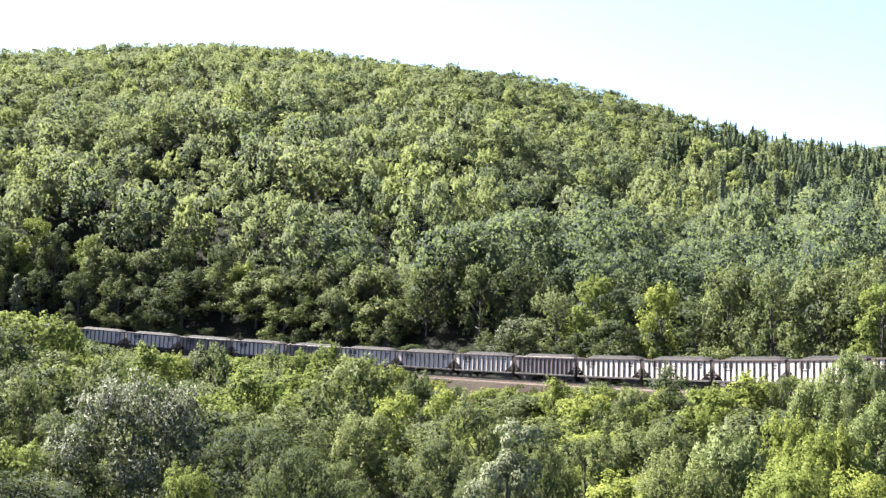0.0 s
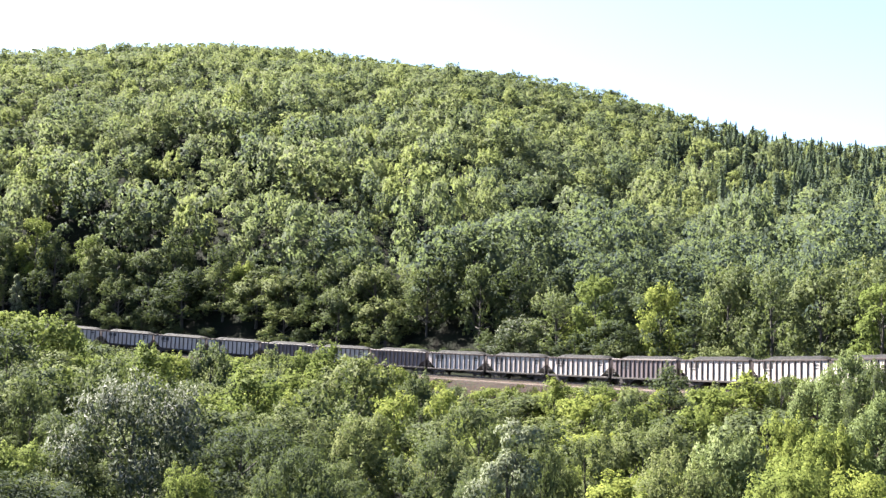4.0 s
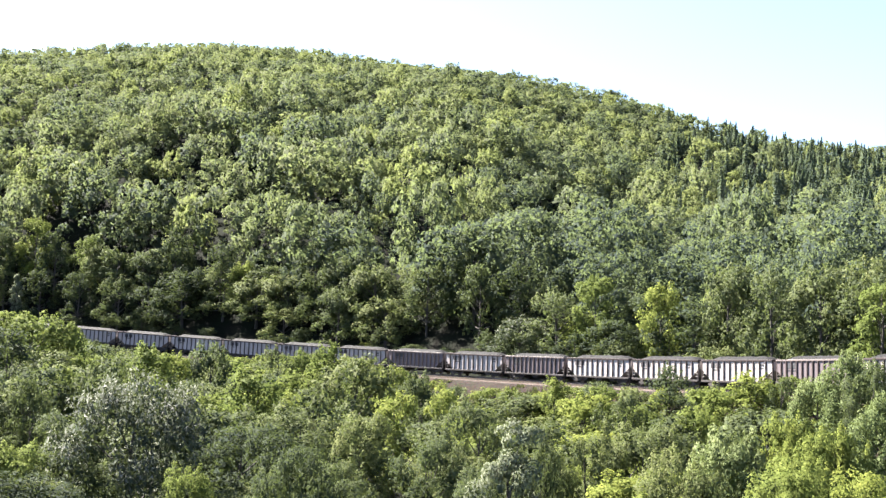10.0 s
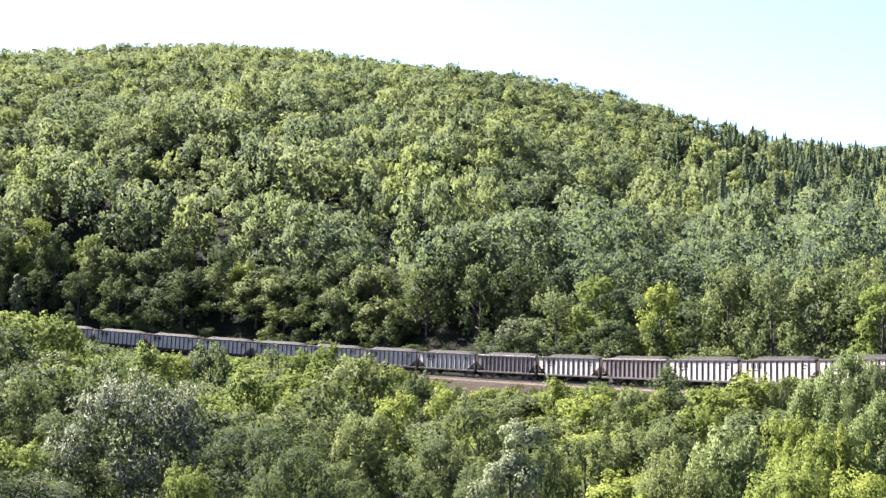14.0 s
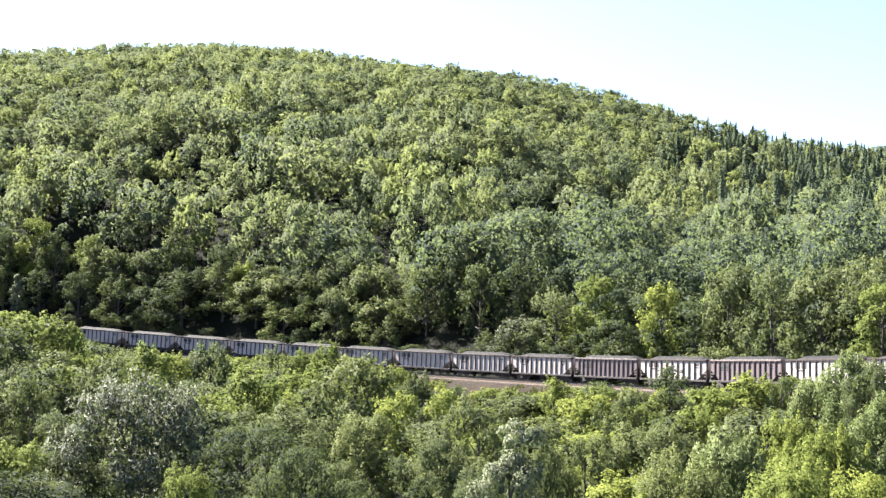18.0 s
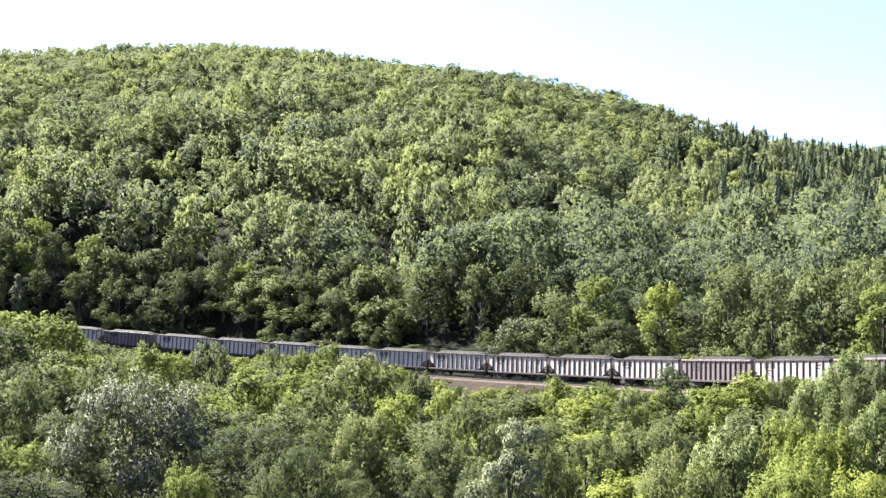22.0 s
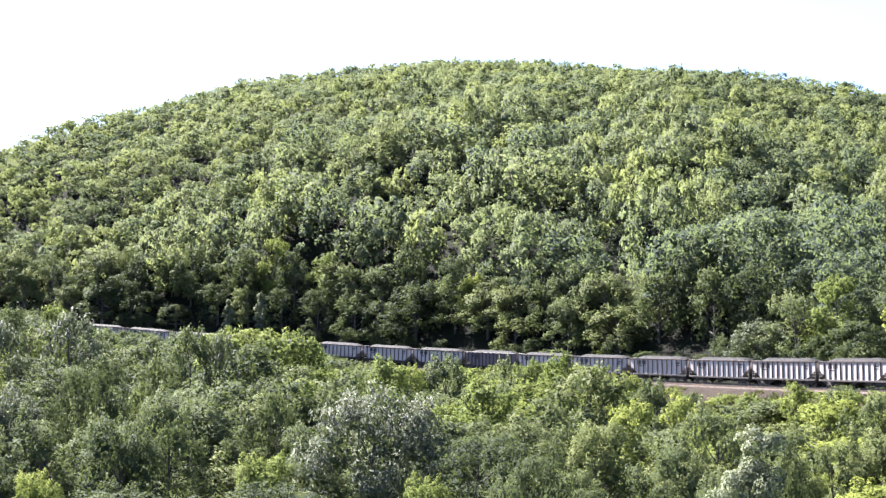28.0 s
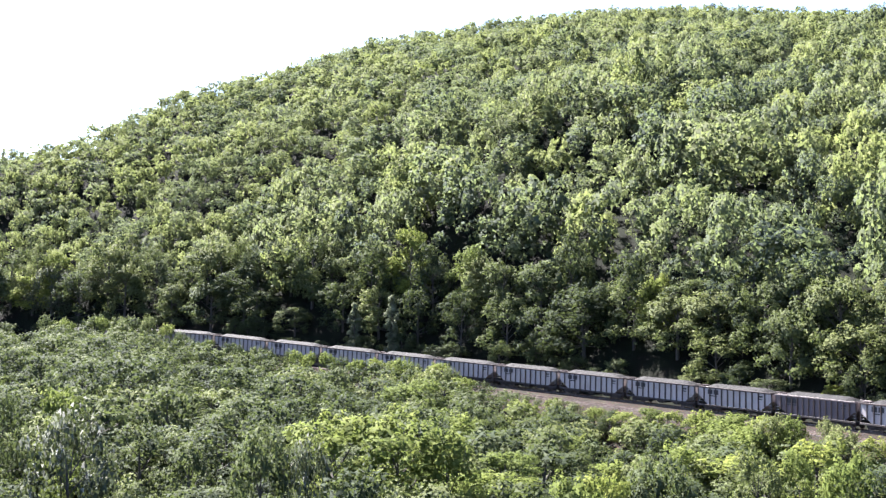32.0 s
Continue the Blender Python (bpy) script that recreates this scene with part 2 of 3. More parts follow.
def boughs(rng, n, subs, h, r, base=0.3, fat=0.42, tall=1.0, flat=0.85, rise=0.45, grain=(0.32, 0.60), climb=0.85, spread=0.55):
    """The clumps of leaves of a crown: n boughs round the trunk, each with a few smaller clumps on its upper, outer side.
    Returns the clumps' centres and radii, the centre and size of the bough of each, and a tint."""
    C, R, B, S, T = [], [], [], [], []
    lean = rng.uniform(-0.12, 0.12, 2) * r
    for i in range(n):
        a = i * 2.4 + rng.uniform(-0.6, 0.6)
        f = ((i + 0.5) / n) ** climb
        reach = r * math.sqrt(max(0.03, 1 - ((f - 0.28) / 0.74) ** 2)) * rng.uniform(spread, 1.0)
        s = r * fat * rng.uniform(0.7, 1.3)
        z = h * (base + (0.97 - base) * f) + rng.uniform(-0.05, 0.05) * h
        b = np.array((math.cos(a) * reach + lean[0] * f, math.sin(a) * reach + lean[1] * f, min(z, h - s * 0.85)))
        out = np.array((math.cos(a), math.sin(a), 0.0)) * reach / r
        for _ in range(subs):
            d = rng.normal(size=3)
            d = d / np.linalg.norm(d) + 0.55 * out + (0, 0, rise)
            d /= np.linalg.norm(d)
            q = s * rng.uniform(*grain)
            C.append(b + d * s * rng.uniform(0.5, 0.9) * np.array((1, 1, flat)))
            R.append((q, q, q * tall * rng.uniform(0.75, 1.15)))
            B.append(b)
            S.append(s)
            T.append(rng.uniform(0, 0.85))
    return np.array(C), np.array(R), np.array(B), np.array(S), np.array(T)


def leaves(rng, crown, count, length, width, heart, up=0.25, low=-0.45, loose=0.3, inner=0.45, ruffle=0.5, lift=1.0, round_off=(0.42, 0.24, 0.34)):
    """Sprays of leaves over the clumps of a crown, shaded as clump, bough and crown are rounded; returns vertices, faces, normals and tints."""
    C, R, B, S, T = crown
    area = (R[:, 0] * R[:, 2]) ** 0.9
    k = rng.choice(len(C), count, p=area / area.sum())
    d = rng.normal(size=(count, 3))
    d /= np.linalg.norm(d, axis=1)[:, None]
    flip = d[:, 2] < low
    d[flip, 2] *= -1
    r = inner + (1.12 - inner) * rng.uniform(0, 1, count) ** 0.55
    pos = C[k] + d * R[k] * r[:, None]
    n = d + rng.normal(scale=loose, size=(count, 3))
    n[:, 2] += up
    n /= np.linalg.norm(n, axis=1)[:, None]
    u = np.cross(n, rng.normal(size=(count, 3)))
    u /= np.linalg.norm(u, axis=1)[:, None]
    w = np.cross(n, u)
    s = rng.uniform(0.65, 1.3, count)[:, None]

    def corner(a, b):
        # every spray of leaves is torn and bent differently
        fa, fb = rng.uniform(0.55, 1.25, (2, count, 1))
        return pos + (u * length * a * fa + w * width * b * fb) * s / 2 + n * rng.normal(0, 0.16, (count, 1)) * length

    V = np.stack([corner(-1, -0.6), corner(0.15, 1), corner(0.9, -0.45)], 1)
    V = pos[:, None] + (V - pos[:, None]) * np.array((lift ** -0.5, lift ** -0.5, lift))
    bough = (pos - B[k]) / S[k][:, None]
    whole = (pos - np.asarray(heart)) / 4.0
    soft = round_off[0] * d + round_off[1] * bough + round_off[2] * whole
    soft[:, 2] += 0.10
    soft += rng.normal(scale=loose * ruffle, size=(count, 3))
    soft /= np.linalg.norm(soft, axis=1)[:, None]
    turned = (np.cross(V[:, 1] - V[:, 0], V[:, 2] - V[:, 0]) * soft).sum(1) < 0
    V[turned] = V[turned][:, ::-1]
    return V.reshape(-1, 3), np.arange(count * 3).reshape(-1, 3), np.repeat(soft, 3, 0), np.repeat(T[k], 3)


# ---- the line of the track ----
L = 14.6                 # length of a car over its couplers
X0, Y0, TH0, K0, K1 = -2.8425, 209.128, -0.83144, -0.00436225, -9.41495e-06
SAG = 2.0963
ST = np.arange(-30 * L, 36 * L, 0.5)


def line_of_track():
    s = np.clip(ST, -19 * L, 14.5 * L) - 6 * L
    h = TH0 + K0 * s + K1 * s * s / 2
    dx, dy = np.cos(h) * 0.5, np.sin(h) * 0.5
    x, y = np.cumsum(dx), np.cumsum(dy)
    i = int(np.argmin(abs(ST - 6 * L)))
    far = np.clip(ST - 6 * L, -165, 120)
    return x - x[i] + X0, y - y[i] + Y0, SAG * (far / 100) ** 2, h


TX, TY, TZ, TH = line_of_track()
CAM_Z = 6.2


def at(s):
    """Place and heading of the track at s metres along it."""
    return tuple(float(np.interp(s, ST, a)) for a in (TX, TY, TZ, TH))


# ---- ground ----
TAZ = np.degrees(np.arctan2(TX, TY))
TD = np.hypot(TX, TY)
_front = (TAZ < 120) & (ST < 30 * L)
_o = np.argsort(TAZ[_front])
RIDGE_AZ = [-180, -75, -50, -31.5, -27.4, -23.4, -20, -15.5, -10.6, -6.7, -4.1, 0.1, 2.8, 5.4, 8.0, 10.6, 13.1, 15.5, 19.5, 40, 90, 180]
RIDGE_EL = [2, 2, 3.5, 7.55, 9.5, 10.5, 11.7, 12.4, 12.93, 12.9, 12.65, 12.45, 12.25, 11.8, 11.33, 10.6, 9.92, 9.35, 8.95, 8.0, 4, 2]
RIDGE_D = [900, 700, 500, 450, 460, 475, 485, 490, 495, 498, 500, 505, 508, 510, 515, 520, 525, 530, 540, 570, 700, 900]
TOP_AZ = [-90, -45, -31.4, -27.8, -25.9, -19.4, -16.8, -15.8, -14.6, -12.9, -11.4, -9.7, -7.4, -4.8, -3.5, -2.2, -0.5, 0.6, 2.7, 4.7, 5.8, 9.1, 11.3, 13.8, 15.7, 17.6, 19.5, 60]
TOP_EL = [0.8, 1.0, 1.1, 1.2, 0.4, 0.0, -0.05, -0.5, -0.95, -1.05, -1.3, -1.1, -1.05, -0.92, -1.05, -1.5, -1.87, -2.05, -2.2, -2.15, -1.9, -1.82, -1.95, -1.6, -1.2, -0.82, -0.5, -0.5]


def track_distance(az):
    return np.where((az > -75) & (az < 150), np.interp(az, TAZ[_front][_o], TD[_front][_o]), 3000.0)


def canopy(az, d):
    """Height of the tree tops between the overlook and the railway."""
    dt = track_distance(az)
    far = np.minimum(0.86 * dt, 172.0)
    el = np.interp(az, TOP_AZ, TOP_EL)
    f = np.clip((1 / np.maximum(d, 30) - 1 / far) / (1 / 58.0 - 1 / far), 0, 1.4)
    return CAM_Z + d * np.tan(np.radians(el + (-8.6 - el) * f))


def wave(x, y):
    return (np.sin(x * 0.031 + 1.3) * np.cos(y * 0.027 + 0.4) + 0.6 * np.sin(x * 0.071 - y * 0.053) + 0.4 * np.cos(x * 0.013 + y * 0.11))


def nearest(x, y):
    """Distance from the line of the track, and the track's height there."""
    sx, sy, sz = TX[::6], TY[::6], TZ[::6]
    out_d, out_z = np.empty(len(x)), np.empty(len(x))
    for a in range(0, len(x), 4000):
        q = (x[a:a + 4000, None] - sx) ** 2 + (y[a:a + 4000, None] - sy) ** 2
        i = q.argmin(1)
        out_d[a:a + 4000], out_z[a:a + 4000] = np.sqrt(q[np.arange(len(i)), i]), sz[i]
    return out_d, out_z


def ground_height(x, y):
    x, y = np.atleast_1d(np.asarray(x, float)), np.atleast_1d(np.asarray(y, float))
    az, d = np.degrees(np.arctan2(x, y)), np.hypot(x, y)
    dt = track_distance(az)
    q, zt = nearest(x, y)
    inside = d < dt
    # valley between the overlook and the railway
    floor = np.where(abs(az) < 110, np.minimum(canopy(az, np.clip(d, 40, 260)) - 9.0, 4.0), 2.0) + 0.5 * wave(x, y)
    k = np.clip((d - 10) / 32, 0, 1)
    k = k * k * (3 - 2 * k)
    floor = 4.6 * (1 - k) + floor * k
    bank = zt - 1.5 - np.maximum(q - 9.5, 0) * 0.6
    z_in = np.maximum(floor, bank)
    z_in = np.where(q < 15.5, np.minimum(z_in, bank), z_in)
    # hill behind
    dr = np.interp(az, RIDGE_AZ, RIDGE_D)
    zr = CAM_Z + dr * np.tan(np.radians(np.interp(az, RIDGE_AZ, RIDGE_EL))) - 5.4
    base = dt + 9.0
    u = np.clip((d - base) / np.maximum(dr - base, 60), 0, 1)
    # towards the right the hill begins with a gentle bench
    # and the left rises steeply from the railway
    steep = np.clip((-2 - az) / 7, 0, 1) * np.clip((az + 50) / 12, 0, 1)
    bench = np.clip(az / 8, 0, 1) * np.clip((60 - az) / 20, 0, 1)
    zh = zt - 0.75 + (zr - zt) * (u * (1.22 - 0.22 * u + 0.16 * steep * (1 - u)) * (1 - bench) + u ** 1.3 * bench) + wave(x, y) * 2.2 * np.clip(u * 5, 0, 1) * np.clip((1.05 - u) * 1.6, 0.2, 1)
    zh = np.where(d > dr, np.maximum(zr - 0.16 * (d - dr), 12.0) + wave(x, y) * 0.44, zh)
    zh = np.where(q < 7, zt - 0.75, np.maximum(zh, zt - 0.75))
    return np.where(inside, z_in, zh)


def build_ground():
    az = np.concatenate([np.arange(-180, -48, 4), np.arange(-48, 32, 0.45), np.arange(32, 180, 4)])
    d = np.concatenate([[0.0, 5, 10, 15, 20, 25, 30, 36], np.arange(42, 330, 3.2), np.arange(330, 760, 9), np.geomspace(770, 4600, 22)])
    A, D = np.meshgrid(np.radians(az), d, indexing="ij")
    x, y = (np.sin(A) * D).ravel(), (np.cos(A) * D).ravel()
    z = ground_height(x, y)
    na, nd = len(az), len(d)
    i, j = np.meshgrid(np.arange(na), np.arange(nd - 1), indexing="ij")
    i2 = (i + 1) % na
    quads = np.stack([i * nd + j, i * nd + j + 1, i2 * nd + j + 1, i2 * nd + j], -1).reshape(-1, 4)
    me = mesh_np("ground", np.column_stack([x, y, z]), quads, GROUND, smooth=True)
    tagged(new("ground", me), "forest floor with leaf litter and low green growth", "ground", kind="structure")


build_ground()


def build_bed():
    """Ballast shoulder, a second line of rails, ties and rails along the curve."""
    s = np.arange(-22 * L, 27 * L, 1.5)
    prof = [(-17.0, -5.4), (-12.5, -2.5), (-9.3, -0.80), (-8.2, -0.52), (-3.2, -0.45), (-2.2, -0.2), (2.2, -0.2), (3.4, -0.6), (4.2, -0.95)]
    V = []
    rg = random.Random(4)
    for q in s:
        x, y, z, h = at(q)
        for o, dz in prof:
            # offset to the inside of the curve is negative
            k = -o
            jit = rg.uniform(-0.06, 0.06) if abs(o) > 2.5 else 0
            V.append((x + math.sin(h) * k, y - math.cos(h) * k, z + dz + jit))
    n = len(prof)
    Q = [(i * n + j, i * n + j + 1, (i + 1) * n + j + 1, (i + 1) * n + j) for i in range(len(s) - 1) for j in range(n - 1)]
    tagged(new("ballast_bed", mesh_np("ballast_bed", V, Q, GRAVEL, smooth=True)), "grey-brown crushed stone railway ballast", "ballast", kind="structure")
    for name, off, dz in (("rail", 0.0, 0.0), ("rail", -5.6, -0.30)):
        for side in (-0.72, 0.72):
            V, Q = [], []
            for i, q in enumerate(s):
                x, y, z, h = at(q)
                for oo, zz in ((-0.035, -0.02), (0.035, -0.02), (0.07, -0.17), (-0.07, -0.17)):
                    k = -(off + side + oo)
                    V.append((x + math.sin(h) * k, y - math.cos(h) * k, z + dz + zz))
                if i:
                    for j in range(4):
                        Q.append((4 * i - 4 + j, 4 * i - 4 + (j + 1) % 4, 4 * i + (j + 1) % 4, 4 * i + j))
            tagged(new(name, mesh_np(name, V, Q, RAIL_STEEL)), "rusty steel rail laid on wooden ties", "rail", "rails of the curve", "structure")


build_bed()


def build_ties():
    """Wooden ties under both lines of rails."""
    rg = random.Random(8)
    V, Q = [], []
    for off, dz in ((0.0, 0.0), (-5.6, -0.30)):
        q = -12 * L
        while q < 16 * L:
            x, y, z, h = at(q)
            turn = h + rg.uniform(-0.02, 0.02)
            b, k = len(V), -off + rg.uniform(-0.06, 0.06)
            for e in (-1.28, 1.28):
                for f, zz in ((-0.11, -0.32), (0.11, -0.32), (0.11, -0.165), (-0.11, -0.165)):
                    V.append((x + math.sin(turn) * (k + e) + math.cos(turn) * f, y - math.cos(turn) * (k + e) + math.sin(turn) * f, z + dz + zz))
            Q += [(b, b + 1, b + 2, b + 3), (b + 7, b + 6, b + 5, b + 4)] + [(b + j, b + 4 + j, b + 4 + (j + 1) % 4, b + (j + 1) % 4) for j in range(4)]
            q += 0.56
    tagged(new("railway_ties", mesh_np("railway_ties", V, Q, TIE_WOOD)), "weathered dark wooden railway ties set in ballast", "railway ties", kind="stuff")


build_ties()


# ---- trees ----
def filling(rng, crown, count, size, heart):
    """Larger sprays deep inside the boughs, which close a crown to the eye."""
    C, R, B, S, T = crown
    # inner sprays take half the tint: shade inside the crown put into colour
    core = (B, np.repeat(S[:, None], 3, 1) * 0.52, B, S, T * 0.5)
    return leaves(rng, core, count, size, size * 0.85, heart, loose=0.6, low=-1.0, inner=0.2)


def both(a, b):
    return np.concatenate([a[0], b[0]]), np.arange(len(a[0]) + len(b[0])).reshape(-1, 3), np.concatenate([a[2], b[2]]), np.concatenate([a[3], b[3]])


def with_shoots(rng, crown, n):
    """The crown with upright leading shoots on its clumps, as small tall clumps."""
    C, R, B, S, T = crown
    k = rng.choice(len(C), n, p=C[:, 2] ** 2 / (C[:, 2] ** 2).sum())
    t = rng.uniform(0.28, 0.48, n) * R[k, 0]
    c = C[k] + np.column_stack([rng.uniform(-0.7, 0.7, n) * R[k, 0], rng.uniform(-0.7, 0.7, n) * R[k, 0], R[k, 2] * rng.uniform(0.6, 1.0, n)])
    q = np.column_stack([t, t, t * rng.uniform(2.0, 3.2, n)])
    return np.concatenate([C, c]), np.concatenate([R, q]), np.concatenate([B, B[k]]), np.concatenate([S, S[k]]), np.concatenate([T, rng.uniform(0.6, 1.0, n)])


def trunk_mesh(rng, h, c):
    lots = [tube([(0, 0, -1.0), (0.05, 0.02, h * 0.25), (rng.uniform(-0.2, 0.2), rng.uniform(-0.2, 0.2), h * 0.55), (rng.uniform(-0.4, 0.4), 0, h * 0.88)],
                 (0.24, 0.17, 0.11, 0.03), 7)]
    for p in c[:: max(1, len(c) // 10)]:
        z0 = max(h * 0.2, p[2] - h * 0.22)
        lots.append(tube([(0, 0, z0), (p[0] * 0.5, p[1] * 0.5, (z0 + p[2]) / 2 - 0.1), tuple(p)], (0.065, 0.045, 0.012), 5))
    V, Q = join(lots)
    return mesh_np("trunk", V, Q, BARK)


def tree_template(name, seed, leaf, style, count, length, width, fill):
    """One tree ten metres high with its trunk, limbs and crown, at the origin."""
    r, n, subs, base, fat, shoot, loose, tall, lift = style
    rng = np.random.default_rng(seed)
    top, h = new(name), 10.0
    crown = boughs(rng, n, subs, h, r, base, fat, tall, climb=1.15)
    part("trunk", trunk_mesh(rng, h, crown[2][::subs]), BARK, top)
    heart = (0, 0, h * (0.35 + base * 0.5))
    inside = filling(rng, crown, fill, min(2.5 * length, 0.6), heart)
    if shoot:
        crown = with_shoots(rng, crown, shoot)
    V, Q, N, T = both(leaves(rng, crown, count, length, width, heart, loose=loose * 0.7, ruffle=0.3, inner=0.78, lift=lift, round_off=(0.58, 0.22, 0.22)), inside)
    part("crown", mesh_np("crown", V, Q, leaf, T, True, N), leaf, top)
    return top


def hill_points(rng, d0, d1, spacing, a0=-52.0, a1=22.5):
    pts, d = [], d0
    while d < d1:
        az = a0 + rng.uniform(0, 1)
        while az < a1:
            a, r = az + rng.normal(0, 0.3) * spacing / d * 57, d + rng.normal(0, 0.28) * spacing
            pts.append((math.sin(math.radians(a)) * r, math.cos(math.radians(a)) * r, a, r))
            az += spacing / d * 57.3 * 1.12
        d += spacing * 0.95
    return np.array(pts)


def far_trees():
    """Broad-leaved woods over the whole hillside, the lower and the upper slope as one mesh each."""
    rng = np.random.default_rng(11)
    shapes = {0: [], 1: [], 2: [], 3: []}
    heart = (0, 0, 5.2)
    for i in range(15):
        # rounded oaks, open maples and trees with upright leading shoots
        kind = i % 3
        width = (4.3, 3.7, 3.3)[kind] * rng.uniform(0.94, 1.08)
        for near, cnt, ln, wd, clumps, size in ((0, 3000, 0.33, 0.27, 9, (0.20, 0.38)), (1, 1600, 0.46, 0.39, 5, (0.27, 0.50)), (2, 860, 0.61, 0.52, 5, (0.27, 0.50)), (3, 440, 0.84, 0.70, 5, (0.27, 0.50))):
            crown = bare = boughs(rng, (15, 12, 16)[kind], clumps, 10, width, (0.20, 0.20, 0.14)[kind], (0.42, 0.42, 0.40)[kind], (0.85, 1.0, 1.35)[kind], grain=size, spread=0.72)
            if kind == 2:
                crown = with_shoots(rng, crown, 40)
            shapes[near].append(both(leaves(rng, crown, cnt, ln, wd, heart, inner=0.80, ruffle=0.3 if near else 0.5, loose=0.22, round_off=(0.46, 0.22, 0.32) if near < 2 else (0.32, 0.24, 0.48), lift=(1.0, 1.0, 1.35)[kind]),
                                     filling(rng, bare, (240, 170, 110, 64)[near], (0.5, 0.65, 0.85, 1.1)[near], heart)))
    P = np.concatenate([hill_points(rng, 175.0, 330, 6.2), hill_points(rng, 330.0, 580, 5.0)])
    dt, dr = track_distance(P[:, 2]), np.interp(P[:, 2], RIDGE_AZ, RIDGE_D)
    q, _ = nearest(P[:, 0], P[:, 1])
    among_spruces = (P[:, 2] > 9.8) & (P[:, 2] < 19.5) & (P[:, 3] > 0.62 * dr)
    thinned = rng.uniform(size=len(P)) < np.clip((P[:, 2] - 9) / 3, 0.3, 0.9) * np.where(P[:, 3] > 0.72 * dr, 0.62, 0.45)
    # the old trees low on the hill stand wider apart
    apart = rng.uniform(size=len(P)) < np.maximum(np.interp(P[:, 2], [-8, 0, 5], [0.66, 0.84, 0.70]), np.interp(P[:, 3], [260, 345], [0.66, 1.0]))
    P = P[apart & (P[:, 3] > dt) & (q > 18) & (P[:, 3] < dr + 16) & ~(among_spruces & thinned)]
    z = ground_height(P[:, 0], P[:, 1])
    VV, NN, TT = [], [], []
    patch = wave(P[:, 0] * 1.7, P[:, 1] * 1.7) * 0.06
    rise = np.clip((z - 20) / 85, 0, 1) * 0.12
    for k, (x, y, a, r) in enumerate(P):
        top_d = float(np.interp(a, RIDGE_AZ, RIDGE_D))
        s = float(np.clip(rng.lognormal(0.0, 0.30), 0.6, 1.7)) * np.interp(r, [230, 300, 420], [1.14, 0.92, 0.72])
        if r > 240:
            s *= np.interp(a, [-7, 6, 14], [1.0, 0.84, 0.74])
        w, top, sink = s * rng.uniform(0.95, 1.15), rng.uniform(0.88, 1.38), 0.4
        if r > 0.9 * top_d:
            s = rng.uniform(0.62, 0.84)
            w, top, sink = s * 1.12, 1.0, 2.2
        elif r > 0.76 * top_d:
            s, top = min(s, rng.uniform(0.65, 0.95)), min(top, 1.1)
            w = s * 1.1
        # no crown stands far out above the crest
        crest = CAM_Z + r * math.tan(math.radians(float(np.interp(a, RIDGE_AZ, RIDGE_EL)) + rng.uniform(-0.02, 0.18)))
        if z[k] - sink + 10 * s * top > crest:
            top = max((crest - z[k] + sink) / (10 * s), 0.35)
        shape = int(rng.choice(15))
        V, _, N, clump = shapes[0 if r < 228 else 1 if r < 285 else 2 if r < 400 else 3][shape]
        t = rng.uniform(0, 6.28)
        M = np.array([[math.cos(t) * w, -math.sin(t) * w, 0], [math.sin(t) * w, math.cos(t) * w, 0], [0, 0, s * top]])
        VV.append(V @ M.T + (x, y, z[k] - sink))
        NN.append(N @ (M / w).T)
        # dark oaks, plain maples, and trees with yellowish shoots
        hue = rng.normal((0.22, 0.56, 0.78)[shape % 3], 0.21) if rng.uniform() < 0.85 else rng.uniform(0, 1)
        # tint also paints in haze to the left and shade on the lower slope
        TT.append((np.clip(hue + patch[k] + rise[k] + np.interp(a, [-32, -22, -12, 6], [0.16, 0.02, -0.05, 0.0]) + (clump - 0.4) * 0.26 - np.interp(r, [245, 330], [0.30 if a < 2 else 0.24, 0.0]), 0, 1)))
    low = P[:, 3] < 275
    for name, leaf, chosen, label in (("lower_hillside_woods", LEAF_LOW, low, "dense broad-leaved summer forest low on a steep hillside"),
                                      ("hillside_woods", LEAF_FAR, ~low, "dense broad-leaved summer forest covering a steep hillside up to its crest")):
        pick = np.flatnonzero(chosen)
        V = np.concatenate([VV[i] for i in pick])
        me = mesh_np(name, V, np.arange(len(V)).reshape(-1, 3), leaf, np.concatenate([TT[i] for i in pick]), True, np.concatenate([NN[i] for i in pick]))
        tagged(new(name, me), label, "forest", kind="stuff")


far_trees()


def spruce_template(seed):
    rng = np.random.default_rng(seed)
    top, h = new("spruce_tree"), 10.0
    V, Q = tube([(0, 0, -1), (0, 0, 4), (0, 0, 9.3)], (0.2, 0.10, 0.01), 6)
    part("trunk", mesh_np("trunk", V, Q, BARK), BARK, top)
    n = 620
    f = rng.uniform(0, 1, n) ** 1.05
    a = rng.uniform(0, 6.283, n)
    reach = (1 - f) * 2.6 * rng.uniform(0.15, 1.08, n) + 0.04
    base = np.column_stack([np.cos(a) * reach, np.sin(a) * reach, h * (0.08 + 0.9 * f) - reach * 0.25])
    u = np.column_stack([np.cos(a), np.sin(a), np.full(n, -0.35)])
    w = np.column_stack([-np.sin(a), np.cos(a), rng.uniform(-0.5, 0.5, n)])
    ln, wd = (0.35 + 0.9 * (1 - f))[:, None], (0.30 + 0.65 * (1 - f))[:, None]
    V = np.stack([base - u * ln * 0.5, base + w * wd * 0.5, base + u * ln * 0.5, base - w * wd * 0.5], 1).reshape(-1, 3)
    part("crown", mesh_np("crown", V, np.arange(n * 4).reshape(-1, 4), NEEDLE), NEEDLE, top)
    return top


_used = set()


